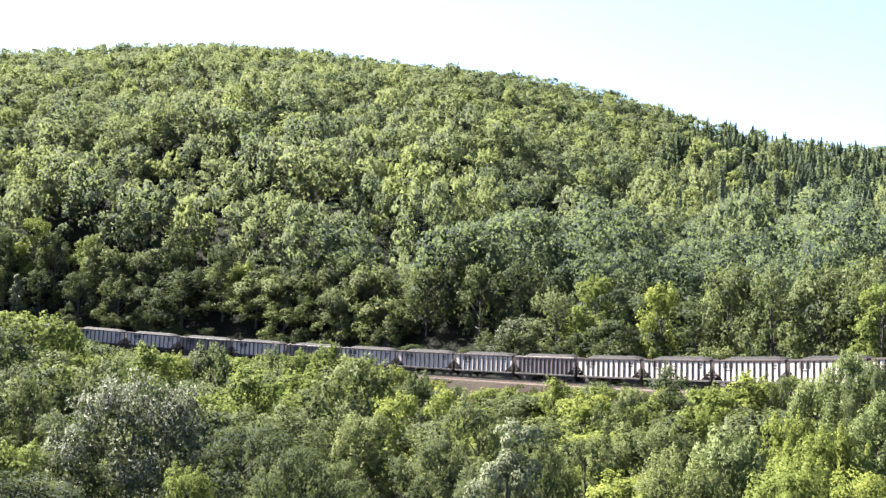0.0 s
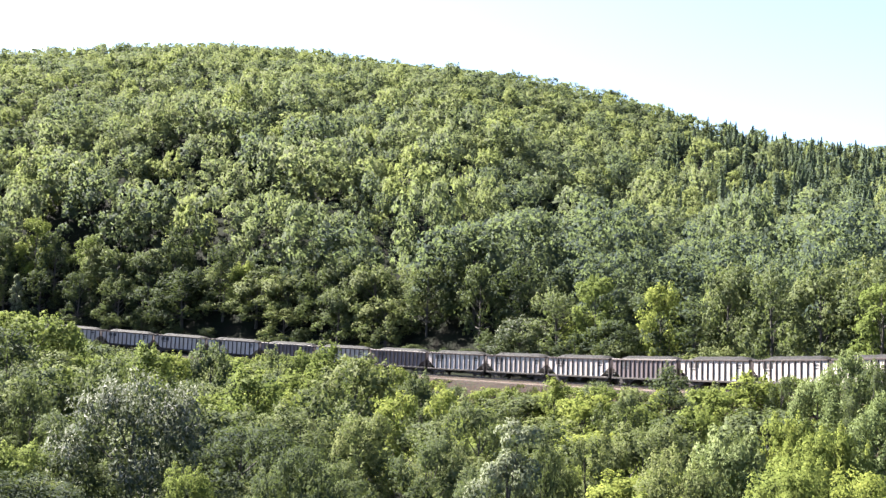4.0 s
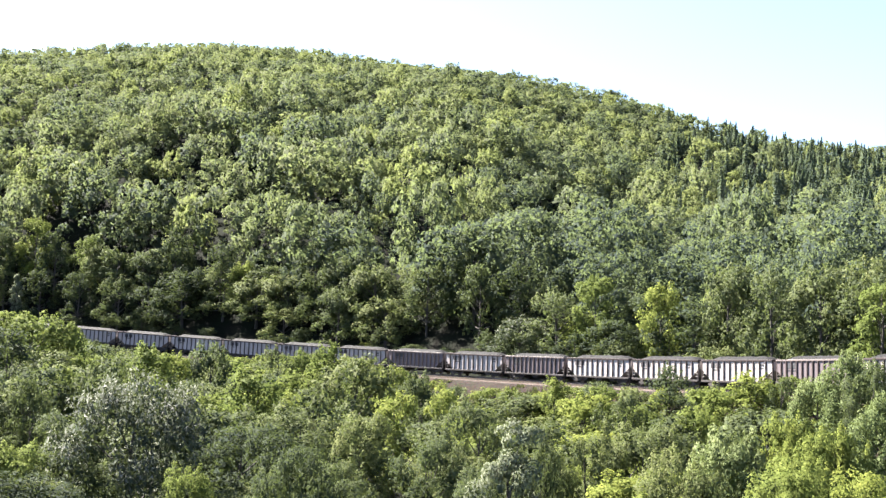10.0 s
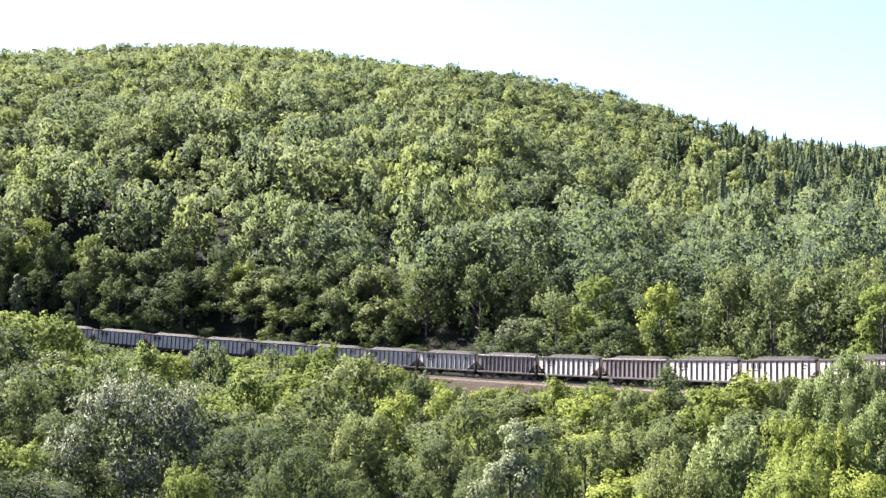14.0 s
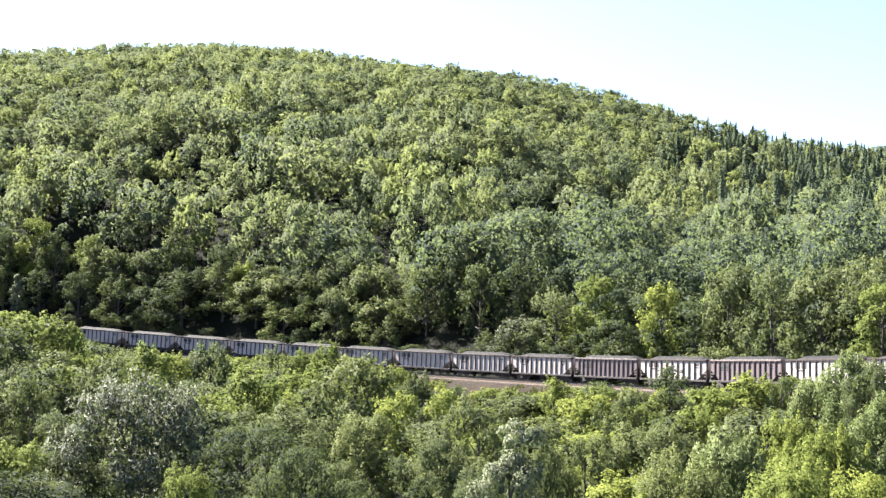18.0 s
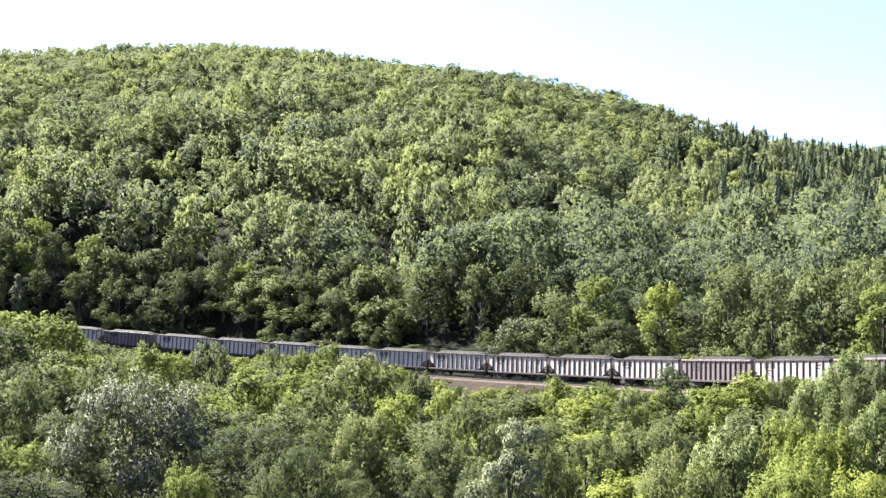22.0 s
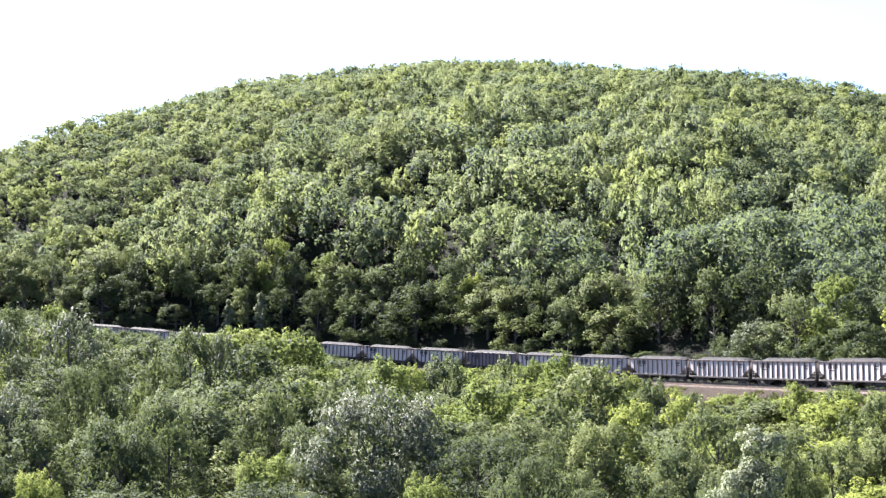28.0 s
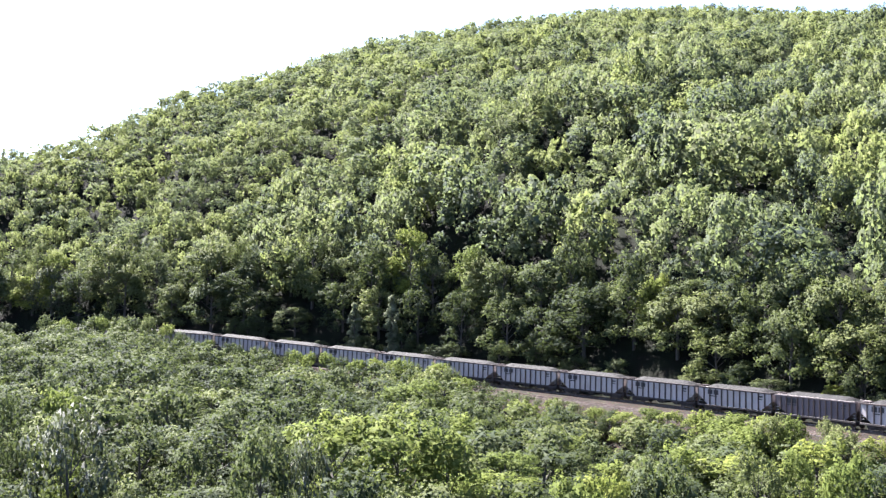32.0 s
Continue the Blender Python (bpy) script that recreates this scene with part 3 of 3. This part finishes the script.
def put(src, m):
    """The template itself the first time, then copies of it."""
    if src.name in _used:
        ob = copy_thing(src, Matrix.Identity(4))
    else:
        _used.add(src.name)
        ob = src
    ob.matrix_basis = m
    return ob


def spruces():
    rng = np.random.default_rng(31)
    src = [spruce_template(1), spruce_template(2)]
    spots = [(rng.uniform(9.6, 19.8), 1 - 0.38 * rng.uniform() ** 1.15) for _ in range(284)] + [(-5.4, 0.995), (-4.2, 0.995), (11.9, 1.0), (12.7, 1.0), (14.4, 1.0), (15.3, 1.0)]
    for i, (a, f) in enumerate(spots):
        dr = float(np.interp(a, RIDGE_AZ, RIDGE_D))
        r = dr * f
        x, y = math.sin(math.radians(a)) * r, math.cos(math.radians(a)) * r
        h = (rng.uniform(8.5, 11.5) if f < 0.95 else rng.uniform(6, 8)) * (0.8 if a < 12.5 else 1)
        m = Matrix.LocRotScale((x, y, float(ground_height(x, y)[0])), Euler((0, 0, rng.uniform(0, 6))), (h / 10, h / 10, h / 10))
        tagged(put(src[i % 2], m), "dark green spruce standing above the broad-leaved woods", "tree", "spruces along the ridge")


spruces()

# ---- near trees ----
# name, seed, and of the crown: radius, boughs, clumps on each, base, size of a bough, leading shoots, looseness, height of a clump, lift of the leaves
SHAPES = {
    "fresh": [("locust_tree", 21, (3.3, 16, 8, 0.14, 0.45, 40, 0.45, 0.62, 1.0)), ("locust_tree", 22, (2.9, 14, 9, 0.16, 0.46, 40, 0.45, 0.70, 1.0))],
    "green": [("maple_tree", 23, (3.6, 17, 9, 0.12, 0.43, 30, 0.35, 0.72, 1.0)), ("maple_tree", 24, (3.0, 15, 9, 0.14, 0.45, 60, 0.35, 1.2, 1.2))],
    "deep": [("oak_tree", 25, (3.8, 16, 10, 0.12, 0.44, 16, 0.32, 0.72, 1.0)), ("oak_tree", 26, (3.2, 15, 9, 0.12, 0.45, 30, 0.32, 1.1, 1.1))],
    "silver": [("willow_tree", 27, (3.9, 34, 9, 0.02, 0.36, 320, 0.5, 1.1, 1.4))],
    "pale": [("poplar_tree", 29, (3.2, 20, 9, 0.10, 0.42, 120, 0.5, 1.2, 1.3))],
    "vine": [("vine_covered_tree", 28, (1.15, 26, 5, 0.02, 0.72, 0, 0.45, 0.8, 1.0))],
}
SPECIES = {}
COUNT = {"fresh": 15000, "pale": 17000}


def species(kind, v, grade):
    """The tree of that kind in the fullness that its distance asks for, built when it is first planted."""
    if (kind, v, grade) not in SPECIES:
        name, seed, style = SHAPES[kind][v]
        leaf = LEAF[kind]
        grain = {"nearest": (19000, 0.16, 0.13, 1100) if kind != "vine" else (17000, 0.14, 0.11, 160), "close": (COUNT.get(kind, 11500), 0.21, 0.17, 700) if kind != "silver" else (26000, 0.175, 0.135, 900), "off": (3900, 0.35, 0.29, 320), "beyond": (1900, 0.50, 0.41, 200)}[grade]
        SPECIES[kind, v, grade] = tree_template(name, seed, leaf, style, *grain)
    return SPECIES[kind, v, grade]


LABEL = {"fresh": "young locust with bright yellow-green summer leaves", "green": "maple in full mid-green summer leaf",
         "deep": "dark green oak with a dense rounded crown", "silver": "grey-green willow with pale silvery leaves", "pale": "young poplar with pale green leaves turned up by the wind", "vine": "narrow tree draped in pale green climbing vines"}
# azimuth, distance, height of the top, width of the crown
LOCUSTS_BEYOND = [(-6.1, 160, 3.8, 3.1), (-18.0, 150, 6.95, 9.5), (-19.8, 150, 7.3, 9.0), (-16.6, 150, 6.0, 5.9), (-12.1, 150, 3.1, 5.1), (-5.0, 150, 4.6, 5.1), (-2.2, 150, 2.3, 4.4), (5.3, 150, 1.5, 4.4), (-27.7, 150, 9.7, 3.7), (-13.1, 140, 3.9, 6.2), (0.6, 130, 0.7, 4.4), (-16.9, 125, 2.0, 4.9), (6.8, 125, 0.9, 6.7), (-8.6, 120, 2.1, 7.6)]
LOCUSTS = [(12.3, 120, 2.1, 5.9), (14.0, 118, 3.6, 6.3), (-1.9, 115, 0.7, 5.1), (-31.2, 110, 5.0, 4.8), (-30.2, 100, 3.2, 4.9), (15.7, 85, 1.7, 5.0), (-18.2, 80, -1.3, 4.3), (17.6, 78, 1.5, 5.0), (-10.9, 75, -2.0, 3.7), (-28.4, 70, -1.0, 3.8), (16.9, 66, 0.6, 6.5), (19.3, 62, 0.6, 6.5), (14.4, 61, -0.9, 6.0), (17.9, 58, -0.9, 5.0)]
# first oak is added for the shaded gap right of the vine-covered tree
OAKS = [(4.9, 62, 0.9, 2.8), (-5.8, 62, 0.6, 4.6), (-18.9, 135, 5.0, 7.3), (-17.9, 110, 1.5, 3.2), (-7.2, 85, -0.8, 5.8), (4.8, 85, -1.3, 4.2), (10.4, 135, 3.5, 5.9), (15.3, 115, 3.6, 2.8), (19.1, 95, 5.1, 3.7), (-29.5, 150, 9.4, 4.4), (-25.5, 105, 4.4, 4.1), (-26.6, 100, 3.6, 3.4), (-33.3, 95, 2.9, 6.5)]
MAPLES = [(-15.1, 120, 2.8, 5.9), (-10.3, 150, 4.0, 5.1), (-7.3, 160, 3.7, 4.7), (-3.8, 130, 3.3, 8.3), (-5.5, 110, 1.2, 7.5), (-0.8, 150, 1.4, 3.7), (2.0, 105, 0.5, 6.2), (-3.4, 95, -0.2, 5.1), (8.3, 120, 1.2, 5.3), (9.4, 95, -0.2, 6.5), (6.8, 90, -0.4, 4.8), (10.9, 72, -0.4, 5.3), (-0.3, 88, -1.1, 5.2), (2.1, 75, -1.9, 3.7), (-4.6, 78, -1.8, 4.6), (-16.1, 95, -0.6, 5.6), (-22.6, 90, 1.7, 4.8), (-21.8, 140, 6.9, 4.1), (-23.4, 110, 4.3, 4.3), (-24.8, 82, 0.8, 5.2), (-33.4, 130, 7.2, 7.6)]
WILLOWS = [(-13.6, 86, 2.2, 10.0), (-27.0, 140, 8.5, 6.8), (-30.1, 135, 7.6, 5.9), (-29.5, 90, 1.9, 5.7), (-20.5, 140, 6.3, 4.1)]
POPLARS = [(18.2, 100, 5.2, 5.4), (16.8, 105, 3.2, 4.6), (13.3, 80, 0.1, 5.5), (19.6, 84, 2.6, 5.0)]
STANDING = {"fresh": LOCUSTS_BEYOND + LOCUSTS, "deep": OAKS, "green": MAPLES, "silver": WILLOWS, "pale": POPLARS, "vine": [(3.3, 61, 2.2, 2.5)]}


def plant(kind, variant, x, y, z, height, width, turn, group):
    rows = SHAPES[kind]
    v = variant % len(rows)
    w = width / 2 / (rows[v][2][0] * 1.15)
    m = Matrix.LocRotScale((x, y, z), Euler((0, 0, turn)), (w, w, height / 10))
    grade = "nearest" if math.hypot(x, y) < 76 else "close" if math.hypot(x, y) < 106 or kind in ("vine", "pale") else "beyond" if group == "trees below the railway" and math.hypot(x, y) > 175 else "off"
    return tagged(put(species(kind, v, grade), m), LABEL[kind], "tree", group)


SWAYING = []


def near_trees():
    rng = np.random.default_rng(5)
    group = "trees below the railway"
    spots = []
    for kind, rows in STANDING.items():
        for a, d, top, width in rows:
            x, y = math.sin(math.radians(a)) * d, math.cos(math.radians(a)) * d
            z = float(ground_height(x, y)[0])
            spots.append((x, y))
            tree = plant(kind, len(spots), x, y, z, max(3.0, top - z), width * 1.15, rng.uniform(0, 6.28), group)
            if kind == "vine":
                SWAYING.append(tree)
    pts, d = [], 55.0
    while d < 330:
        step = 7.6
        az = -44.0 + rng.uniform(0, 1)
        while az < 22:
            pts.append((az + rng.normal(0, 0.3) * step / d * 57, d + rng.normal(0, 0.3) * step))
            az += step / d * 57.3 * 1.1
        d += step
    for a, r in pts:
        dt = float(track_distance(np.array([a]))[0])
        if r > dt:
            continue
        x, y = math.sin(math.radians(a)) * r, math.cos(math.radians(a)) * r
        q, _ = nearest(np.array([x]), np.array([y]))
        if q[0] < 13.5 or min(math.hypot(x - p, y - o) for p, o in spots) < 3.4:
            continue
        # open ground before the vine-covered tree and the great willow
        if (abs(a - 4.2) < 2.6 and r < 74) or (abs(a + 13.6) < 3.8 and r < 90):
            continue
        z = float(ground_height(x, y)[0])
        top = float(canopy(np.array([a]), np.array([r]))[0])
        h = max(3.0, (top - z) * (rng.triangular(0.55, 0.95, 1.05) if r < 125 else rng.triangular(0.55, 0.85, 0.97)))
        kind = str(rng.choice(["fresh", "green", "deep", "silver"], p=[0.42, 0.40, 0.18, 0.0] if a > -8 else [0.15, 0.40, 0.45, 0.0] if a > -20 else [0.02, 0.26, 0.72, 0.0]))
        if a > 6 and rng.uniform() < 0.65:
            kind = "fresh"
        if -16 < a < -11.3 and r < 88:
            kind = "deep"
        plant(kind, int(rng.integers(2)), x, y, z, h, rng.uniform(6, 11), rng.uniform(0, 6.28), group)


near_trees()


def bank_shrubs():
    """Low growth along the foot of the railway bank."""
    rng = np.random.default_rng(17)
    s = -7 * L
    while s < 13.2 * L:
        x, y, z, h = at(s)
        o = rng.uniform(12.5, 17)
        px, py = x + math.sin(h) * o, y - math.cos(h) * o
        a, d = math.degrees(math.atan2(px, py)), math.hypot(px, py)
        gz = float(ground_height(px, py)[0])
        top = CAM_Z + d * math.tan(math.radians(float(np.interp(a, TOP_AZ, TOP_EL)))) - rng.uniform(0, 1.0)
        kind = str(rng.choice(["fresh", "green", "deep"], p=[0.5, 0.4, 0.1]))
        plant(kind, int(rng.integers(2)), px, py, gz, max(1.5, top - gz), rng.uniform(3.5, 6), rng.uniform(0, 6.28), "young trees on the railway bank")
        s += rng.uniform(3.0, 4.6)


bank_shrubs()


# place along the track in cars, distance behind it, kind, height, width
BEHIND = [(3.2, 15, "green", 13.0, 10.0), (4.1, 15, "green", 13.0, 11.0), (5.0, 15, "deep", 13.0, 9.5), (5.45, 20, "deep", 17.0, 11.0), (5.9, 14.5, "deep", 14.0, 9.0), (6.35, 17, "deep", 14.0, 9.0), (6.9, 9.5, "silver", 8.5, 10.5), (7.85, 12.5, "fresh", 15.5, 8.5),
          (8.75, 13, "fresh", 14.0, 8.0), (9.6, 14, "green", 15.5, 8.5), (10.3, 12, "green", 15.0, 8.0), (11.6, 12, "fresh", 13.0, 8.0)]


def backing_trees():
    """The first rows of trees behind the railway."""
    rng = np.random.default_rng(9)
    for i, (cars, o, kind, height, width) in enumerate(BEHIND):
        x, y, z, h = at(cars * L)
        px, py = x - math.sin(h) * o, y + math.cos(h) * o
        plant(kind, i, px, py, float(ground_height(px, py)[0]), height, width, i * 1.3, "trees behind the railway")
    for row, off in enumerate((11.0, 16.5)):
        s = -10 * L + row * 3
        while s < 14.5 * L:
            x, y, z, h = at(s)
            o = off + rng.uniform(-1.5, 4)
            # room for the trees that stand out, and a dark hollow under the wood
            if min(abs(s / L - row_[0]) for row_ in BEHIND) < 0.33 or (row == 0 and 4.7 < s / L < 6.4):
                s += 3.0
                continue
            px, py = x - math.sin(h) * o, y + math.cos(h) * o
            gz = float(ground_height(px, py)[0])
            right = s > 7 * L
            kind = str(rng.choice(["fresh", "green", "deep", "silver"], p=[0.12, 0.58, 0.30, 0.0] if right else [0.10, 0.46, 0.40, 0.04]))
            height = rng.uniform(7, 16) if right else rng.uniform(6, 13) + 3 * row
            plant(kind, int(rng.integers(2)), px, py, gz, height, rng.uniform(8, 12.5), rng.uniform(0, 6.28), "trees behind the railway")
            s += rng.uniform(4.0, 8.4) if right or row else rng.uniform(6, 12)
    # bushes along the foot of the wood
    s = -10 * L
    while s < 14 * L:
        x, y, z, h = at(s)
        o = rng.uniform(8.2, 9.6)
        px, py = x - math.sin(h) * o, y + math.cos(h) * o
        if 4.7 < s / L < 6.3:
            # low dark bushes added to stand in for the shade in the hollow
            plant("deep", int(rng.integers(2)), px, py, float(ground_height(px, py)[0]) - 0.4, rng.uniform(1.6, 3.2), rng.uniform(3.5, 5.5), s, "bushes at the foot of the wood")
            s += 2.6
            continue
        if s < 5.5 * L and rng.uniform() < 0.4:
            s += 4.0
            continue
        kind = str(rng.choice(["fresh", "green", "deep"], p=[0.15, 0.45, 0.4] if s > 6 * L else [0.03, 0.27, 0.7]))
        plant(kind, int(rng.integers(2)), px, py, float(ground_height(px, py)[0]) - 0.6, rng.uniform(2.2, 7.5), rng.uniform(4, 7.5), rng.uniform(0, 6.28), "bushes at the foot of the wood")
        s += rng.uniform(3.2, 5.0) if s < 7 * L else rng.uniform(5, 11)
    # two trunks wrapped in pale climbers at the edge of the wood
    for s, o, height in ((-2.72 * L, 8.5, 11.0), (-2.05 * L, 8.5, 13.0)):
        x, y, z, h = at(s)
        px, py = x - math.sin(h) * o, y + math.cos(h) * o
        plant("vine", 0, px, py, float(ground_height(px, py)[0]), height, 2.2, s, "trees behind the railway")


backing_trees()


def bank_grass():
    """Tufts of dry grass and weeds on the railway bank."""
    rng = np.random.default_rng(23)
    V = []
    for _ in range(620):
        s, o = rng.uniform(-2 * L, 12 * L), rng.uniform(8.8, 16.5)
        if math.sin(s * 0.21) + 0.6 * math.sin(s * 0.53 + o) < 0.15 and o < 13:
            continue
        x, y, z, h = at(s)
        px, py = x + math.sin(h) * o, y - math.cos(h) * o
        gz = z + float(np.interp(-o, [-17.0, -12.5, -9.3, -8.2], [-5.4, -2.5, -0.8, -0.52]))
        for _k in range(26):
            a, r = rng.uniform(0, 6.28), rng.uniform(0, 0.75)
            q = np.array([px + math.cos(a) * r, py + math.sin(a) * r, gz - 0.05])
            w = np.array([math.cos(a + 1.5), math.sin(a + 1.5), 0]) * rng.uniform(0.05, 0.12)
            t = np.array([math.cos(a) * 0.2, math.sin(a) * 0.2, rng.uniform(0.25, 0.65)])
            V += [q - w, q + w, q + t]
    me = mesh_np("bank_grass", V, np.arange(len(V)).reshape(-1, 3), GRASS)
    tagged(new("bank_grass", me), "tufts of dry grass and weeds on the railway bank", "grass", kind="stuff")


bank_grass()


# ---- coal cars ----
def coal_heap(rng):
    nx, ny = 40, 9
    V, Q = [], []
    for i in range(nx):
        for j in range(ny):
            u, v = i / (nx - 1), j / (ny - 1)
            x, y = (u - 0.5) * 13.3, (v - 0.5) * 2.76
            e = min(1.0, min(u, 1 - u) / 0.16)
            crown = (e * e * (3 - 2 * e)) * (1 - (2 * v - 1) ** 2 * 0.75)
            V.append((x, y, 3.28 + 0.66 * crown + rng.uniform(-0.05, 0.05)))
    for i in range(nx - 1):
        for j in range(ny - 1):
            Q.append((i * ny + j, (i + 1) * ny + j, (i + 1) * ny + j + 1, i * ny + j + 1))
    return mesh_np("coal_load", V, Q, COAL)


def wheel_mesh():
    prof = [(0.42, -0.07), (0.42, 0.05), (0.455, 0.06), (0.455, 0.085), (0.36, 0.085), (0.34, 0.03), (0.14, 0.02), (0.12, 0.09), (0, 0.09)]
    V, Q, k = [], [], 18
    for r, y in prof:
        for i in range(k):
            a = 2 * math.pi * i / k
            V.append((r * math.cos(a), y, r * math.sin(a)))
    for j in range(len(prof) - 1):
        for i in range(k):
            Q.append((j * k + i, j * k + (i + 1) % k, (j + 1) * k + (i + 1) % k, (j + 1) * k + i))
    return mesh_np("wheel", V, Q, WHEEL_STEEL)


def coal_car(paint, chord_paint, rib_paint, ribs, label, seed):
    rng = random.Random(seed)
    car = tagged(new("coal_car"), label, "coal car", "cars of the coal train")
    H = 6.85
    body = part("body", prism([(-H, 3.4), (-H, 2.3), (-5.0, 1.05), (5.0, 1.05), (H, 2.3), (H, 3.4)], -1.46, 1.46), paint, car)
    for y in (-1.5, 1.5):
        part("top_chord", box(-H - 0.05, H + 0.05, y - 0.09, y + 0.09, 3.34, 3.54, bevel=0.02), chord_paint, car)
        part("side_sill", box(-6.9, 6.9, y - 0.10, y + 0.06, 0.82, 1.06, bevel=0.02), STEEL_DARK, car)
    for x in (-H, H):
        part("end_chord", box(x - 0.08, x + 0.08, -1.4, 1.4, 3.34, 3.54), chord_paint, car)
        part("end_sill", box(x - 0.12, x + 0.12, -1.5, 1.5, 0.8, 1.1), STEEL_DARK, car)
        for y in (-1.42, 1.42):
            part("corner_post", box(x - 0.07, x + 0.07, y - 0.07, y + 0.07, 1.06, 3.36), rib_paint, car)
            for z in (1.45, 1.8, 2.15):
                sx = x - math.copysign(0.55, x)
                part("grab_iron", box(min(x, sx), max(x, sx), y - 0.03, y + 0.03, z, z + 0.06), CHORD_WHITE, car, "pale ladder rung")
        part("coupler", box(min(x, x + math.copysign(0.46, x)), max(x, x + math.copysign(0.46, x)), -0.14, 0.14, 0.72, 0.98), STEEL_DARK, car)
        part("end_brace", prism([(x - math.copysign(0.1, x), 2.3), (x - math.copysign(0.22, x), 2.3), (x - math.copysign(1.7, x), 1.06), (x - math.copysign(1.58, x), 1.06)], -0.06, 0.06), STEEL_DARK, car)
    step = 2 * H / (ribs + 1)
    for i in range(ribs):
        x = -H + step * (i + 1)
        z0 = 1.04 if abs(x) < 5.0 else 1.05 + (abs(x) - 5.0) / (H - 5.0) * 1.25
        for y in (-1.46, 1.46):
            part("rib", box(x - 0.075, x + 0.075, min(y, y * 1.09), max(y, y * 1.09), z0, 3.35), rib_paint, car)
    for x in (-3.1, 0, 3.1):
        part("hopper_chute", prism([(x - 1.35, 1.06), (x - 0.35, 0.42), (x + 0.35, 0.42), (x + 1.35, 1.06)], -1.25, 1.25), STEEL_DARK, car)
    part("coal_load", coal_heap(rng), COAL, car, "heaped black coal")
    for x in (-4.95, 4.95):
        bogie = part("bogie", box(x - 0.25, x + 0.25, -1.05, 1.05, 0.42, 0.74), STEEL_DARK, car)
        for y in (-1.02, 1.02):
            part("side_frame", prism([(x - 1.25, 0.5), (x - 1.25, 0.66), (x - 0.45, 0.80), (x + 0.45, 0.80), (x + 1.25, 0.66), (x + 1.25, 0.5), (x + 0.5, 0.3), (x - 0.5, 0.3)], y - 0.09, y + 0.09), STEEL_DARK, bogie)
        for dx in (-0.89, 0.89):
            for y in (-0.75, 0.75):
                w = part("wheel", WHEEL, WHEEL_STEEL, bogie)
                w.matrix_basis = pose(x + dx, y, 0.44, 0, 0, 0 if y > 0 else 180)
            part("axle", box(x + dx - 0.07, x + dx + 0.07, -0.72, 0.72, 0.37, 0.51), STEEL_DARK, bogie)
    for y in (-1.475, 1.475):
        d = math.copysign(1, -y)
        for x, w, h, z in ((-4.55 * d, 0.92, 0.66, 2.85), (-3.4 * d, 0.92, 0.66, 2.85), (-4.0 * d, 1.5, 0.14, 2.3), (4.9 * d, 0.8, 0.22, 2.9), (4.9 * d, 0.7, 0.14, 2.55)):
            part("marking", box(x - w / 2, x + w / 2, min(y, y - 0.012 * d), max(y, y - 0.012 * d), z - h / 2, z + h / 2), MARK_DARK, car, "dark stencilled marking")
    return car


WHEEL = wheel_mesh()
BROWN = (11, 7, 5, -5)
SHIFT = ((0, -3.345), (3, -2.2), (6, -1.05), (9, 0.105), (12, 1.255), (14.5, 2.227), (17, 3.208), (20, 4.402), (22, 5.198), (26, 6.82), (29, 8.043), (32, 9.275))
TRAIN = {}


def build_train():
    white = coal_car(WHITE_PAINT, RIB_DARK, RIB_DARK, 11, "white weathered steel coal car with dark ribs and a heaped load", 1)
    brown = coal_car(BROWN_PAINT, CHORD_BROWN, RIB_BROWN, 13, "brown weathered steel coal car with a dusty top rail", 2)
    TRAIN[10], TRAIN[11] = white, brown
    for c in range(-17, 18):
        if c not in TRAIN:
            TRAIN[c] = copy_thing(brown if c in BROWN else white, Matrix.Identity(4))


build_train()


def motions():
    """The train runs along the curve."""
    for c, car in TRAIN.items():
        rows = []
        for t, k in SHIFT:
            s = (c + 0.5 + k) * L
            a, b = at(s - 4.95), at(s + 4.95)
            h = math.atan2(b[1] - a[1], b[0] - a[0])
            rise = -math.atan2(b[2] - a[2], 9.9)
            rows.append((t, Matrix.Translation(((a[0] + b[0]) / 2, (a[1] + b[1]) / 2, (a[2] + b[2]) / 2)) @ Euler((0, rise, h)).to_matrix().to_4x4()))
        walk(car, rows)
    # the vine-covered tree leans slowly in the wind
    for tree in SWAYING:
        m = tree.matrix_basis.copy()
        walk(tree, [(t, m @ pose(0, 0, 0, 0, a, 0)) for t, a in ((0, 0.0), (6, 0.0), (9, 0.25), (12, 0.9), (14.5, 1.6), (16.5, 1.1), (19, 1.2), (21, 0.5), (24, 0.7), (28, 0.2), (32, 0.4))])


motions()
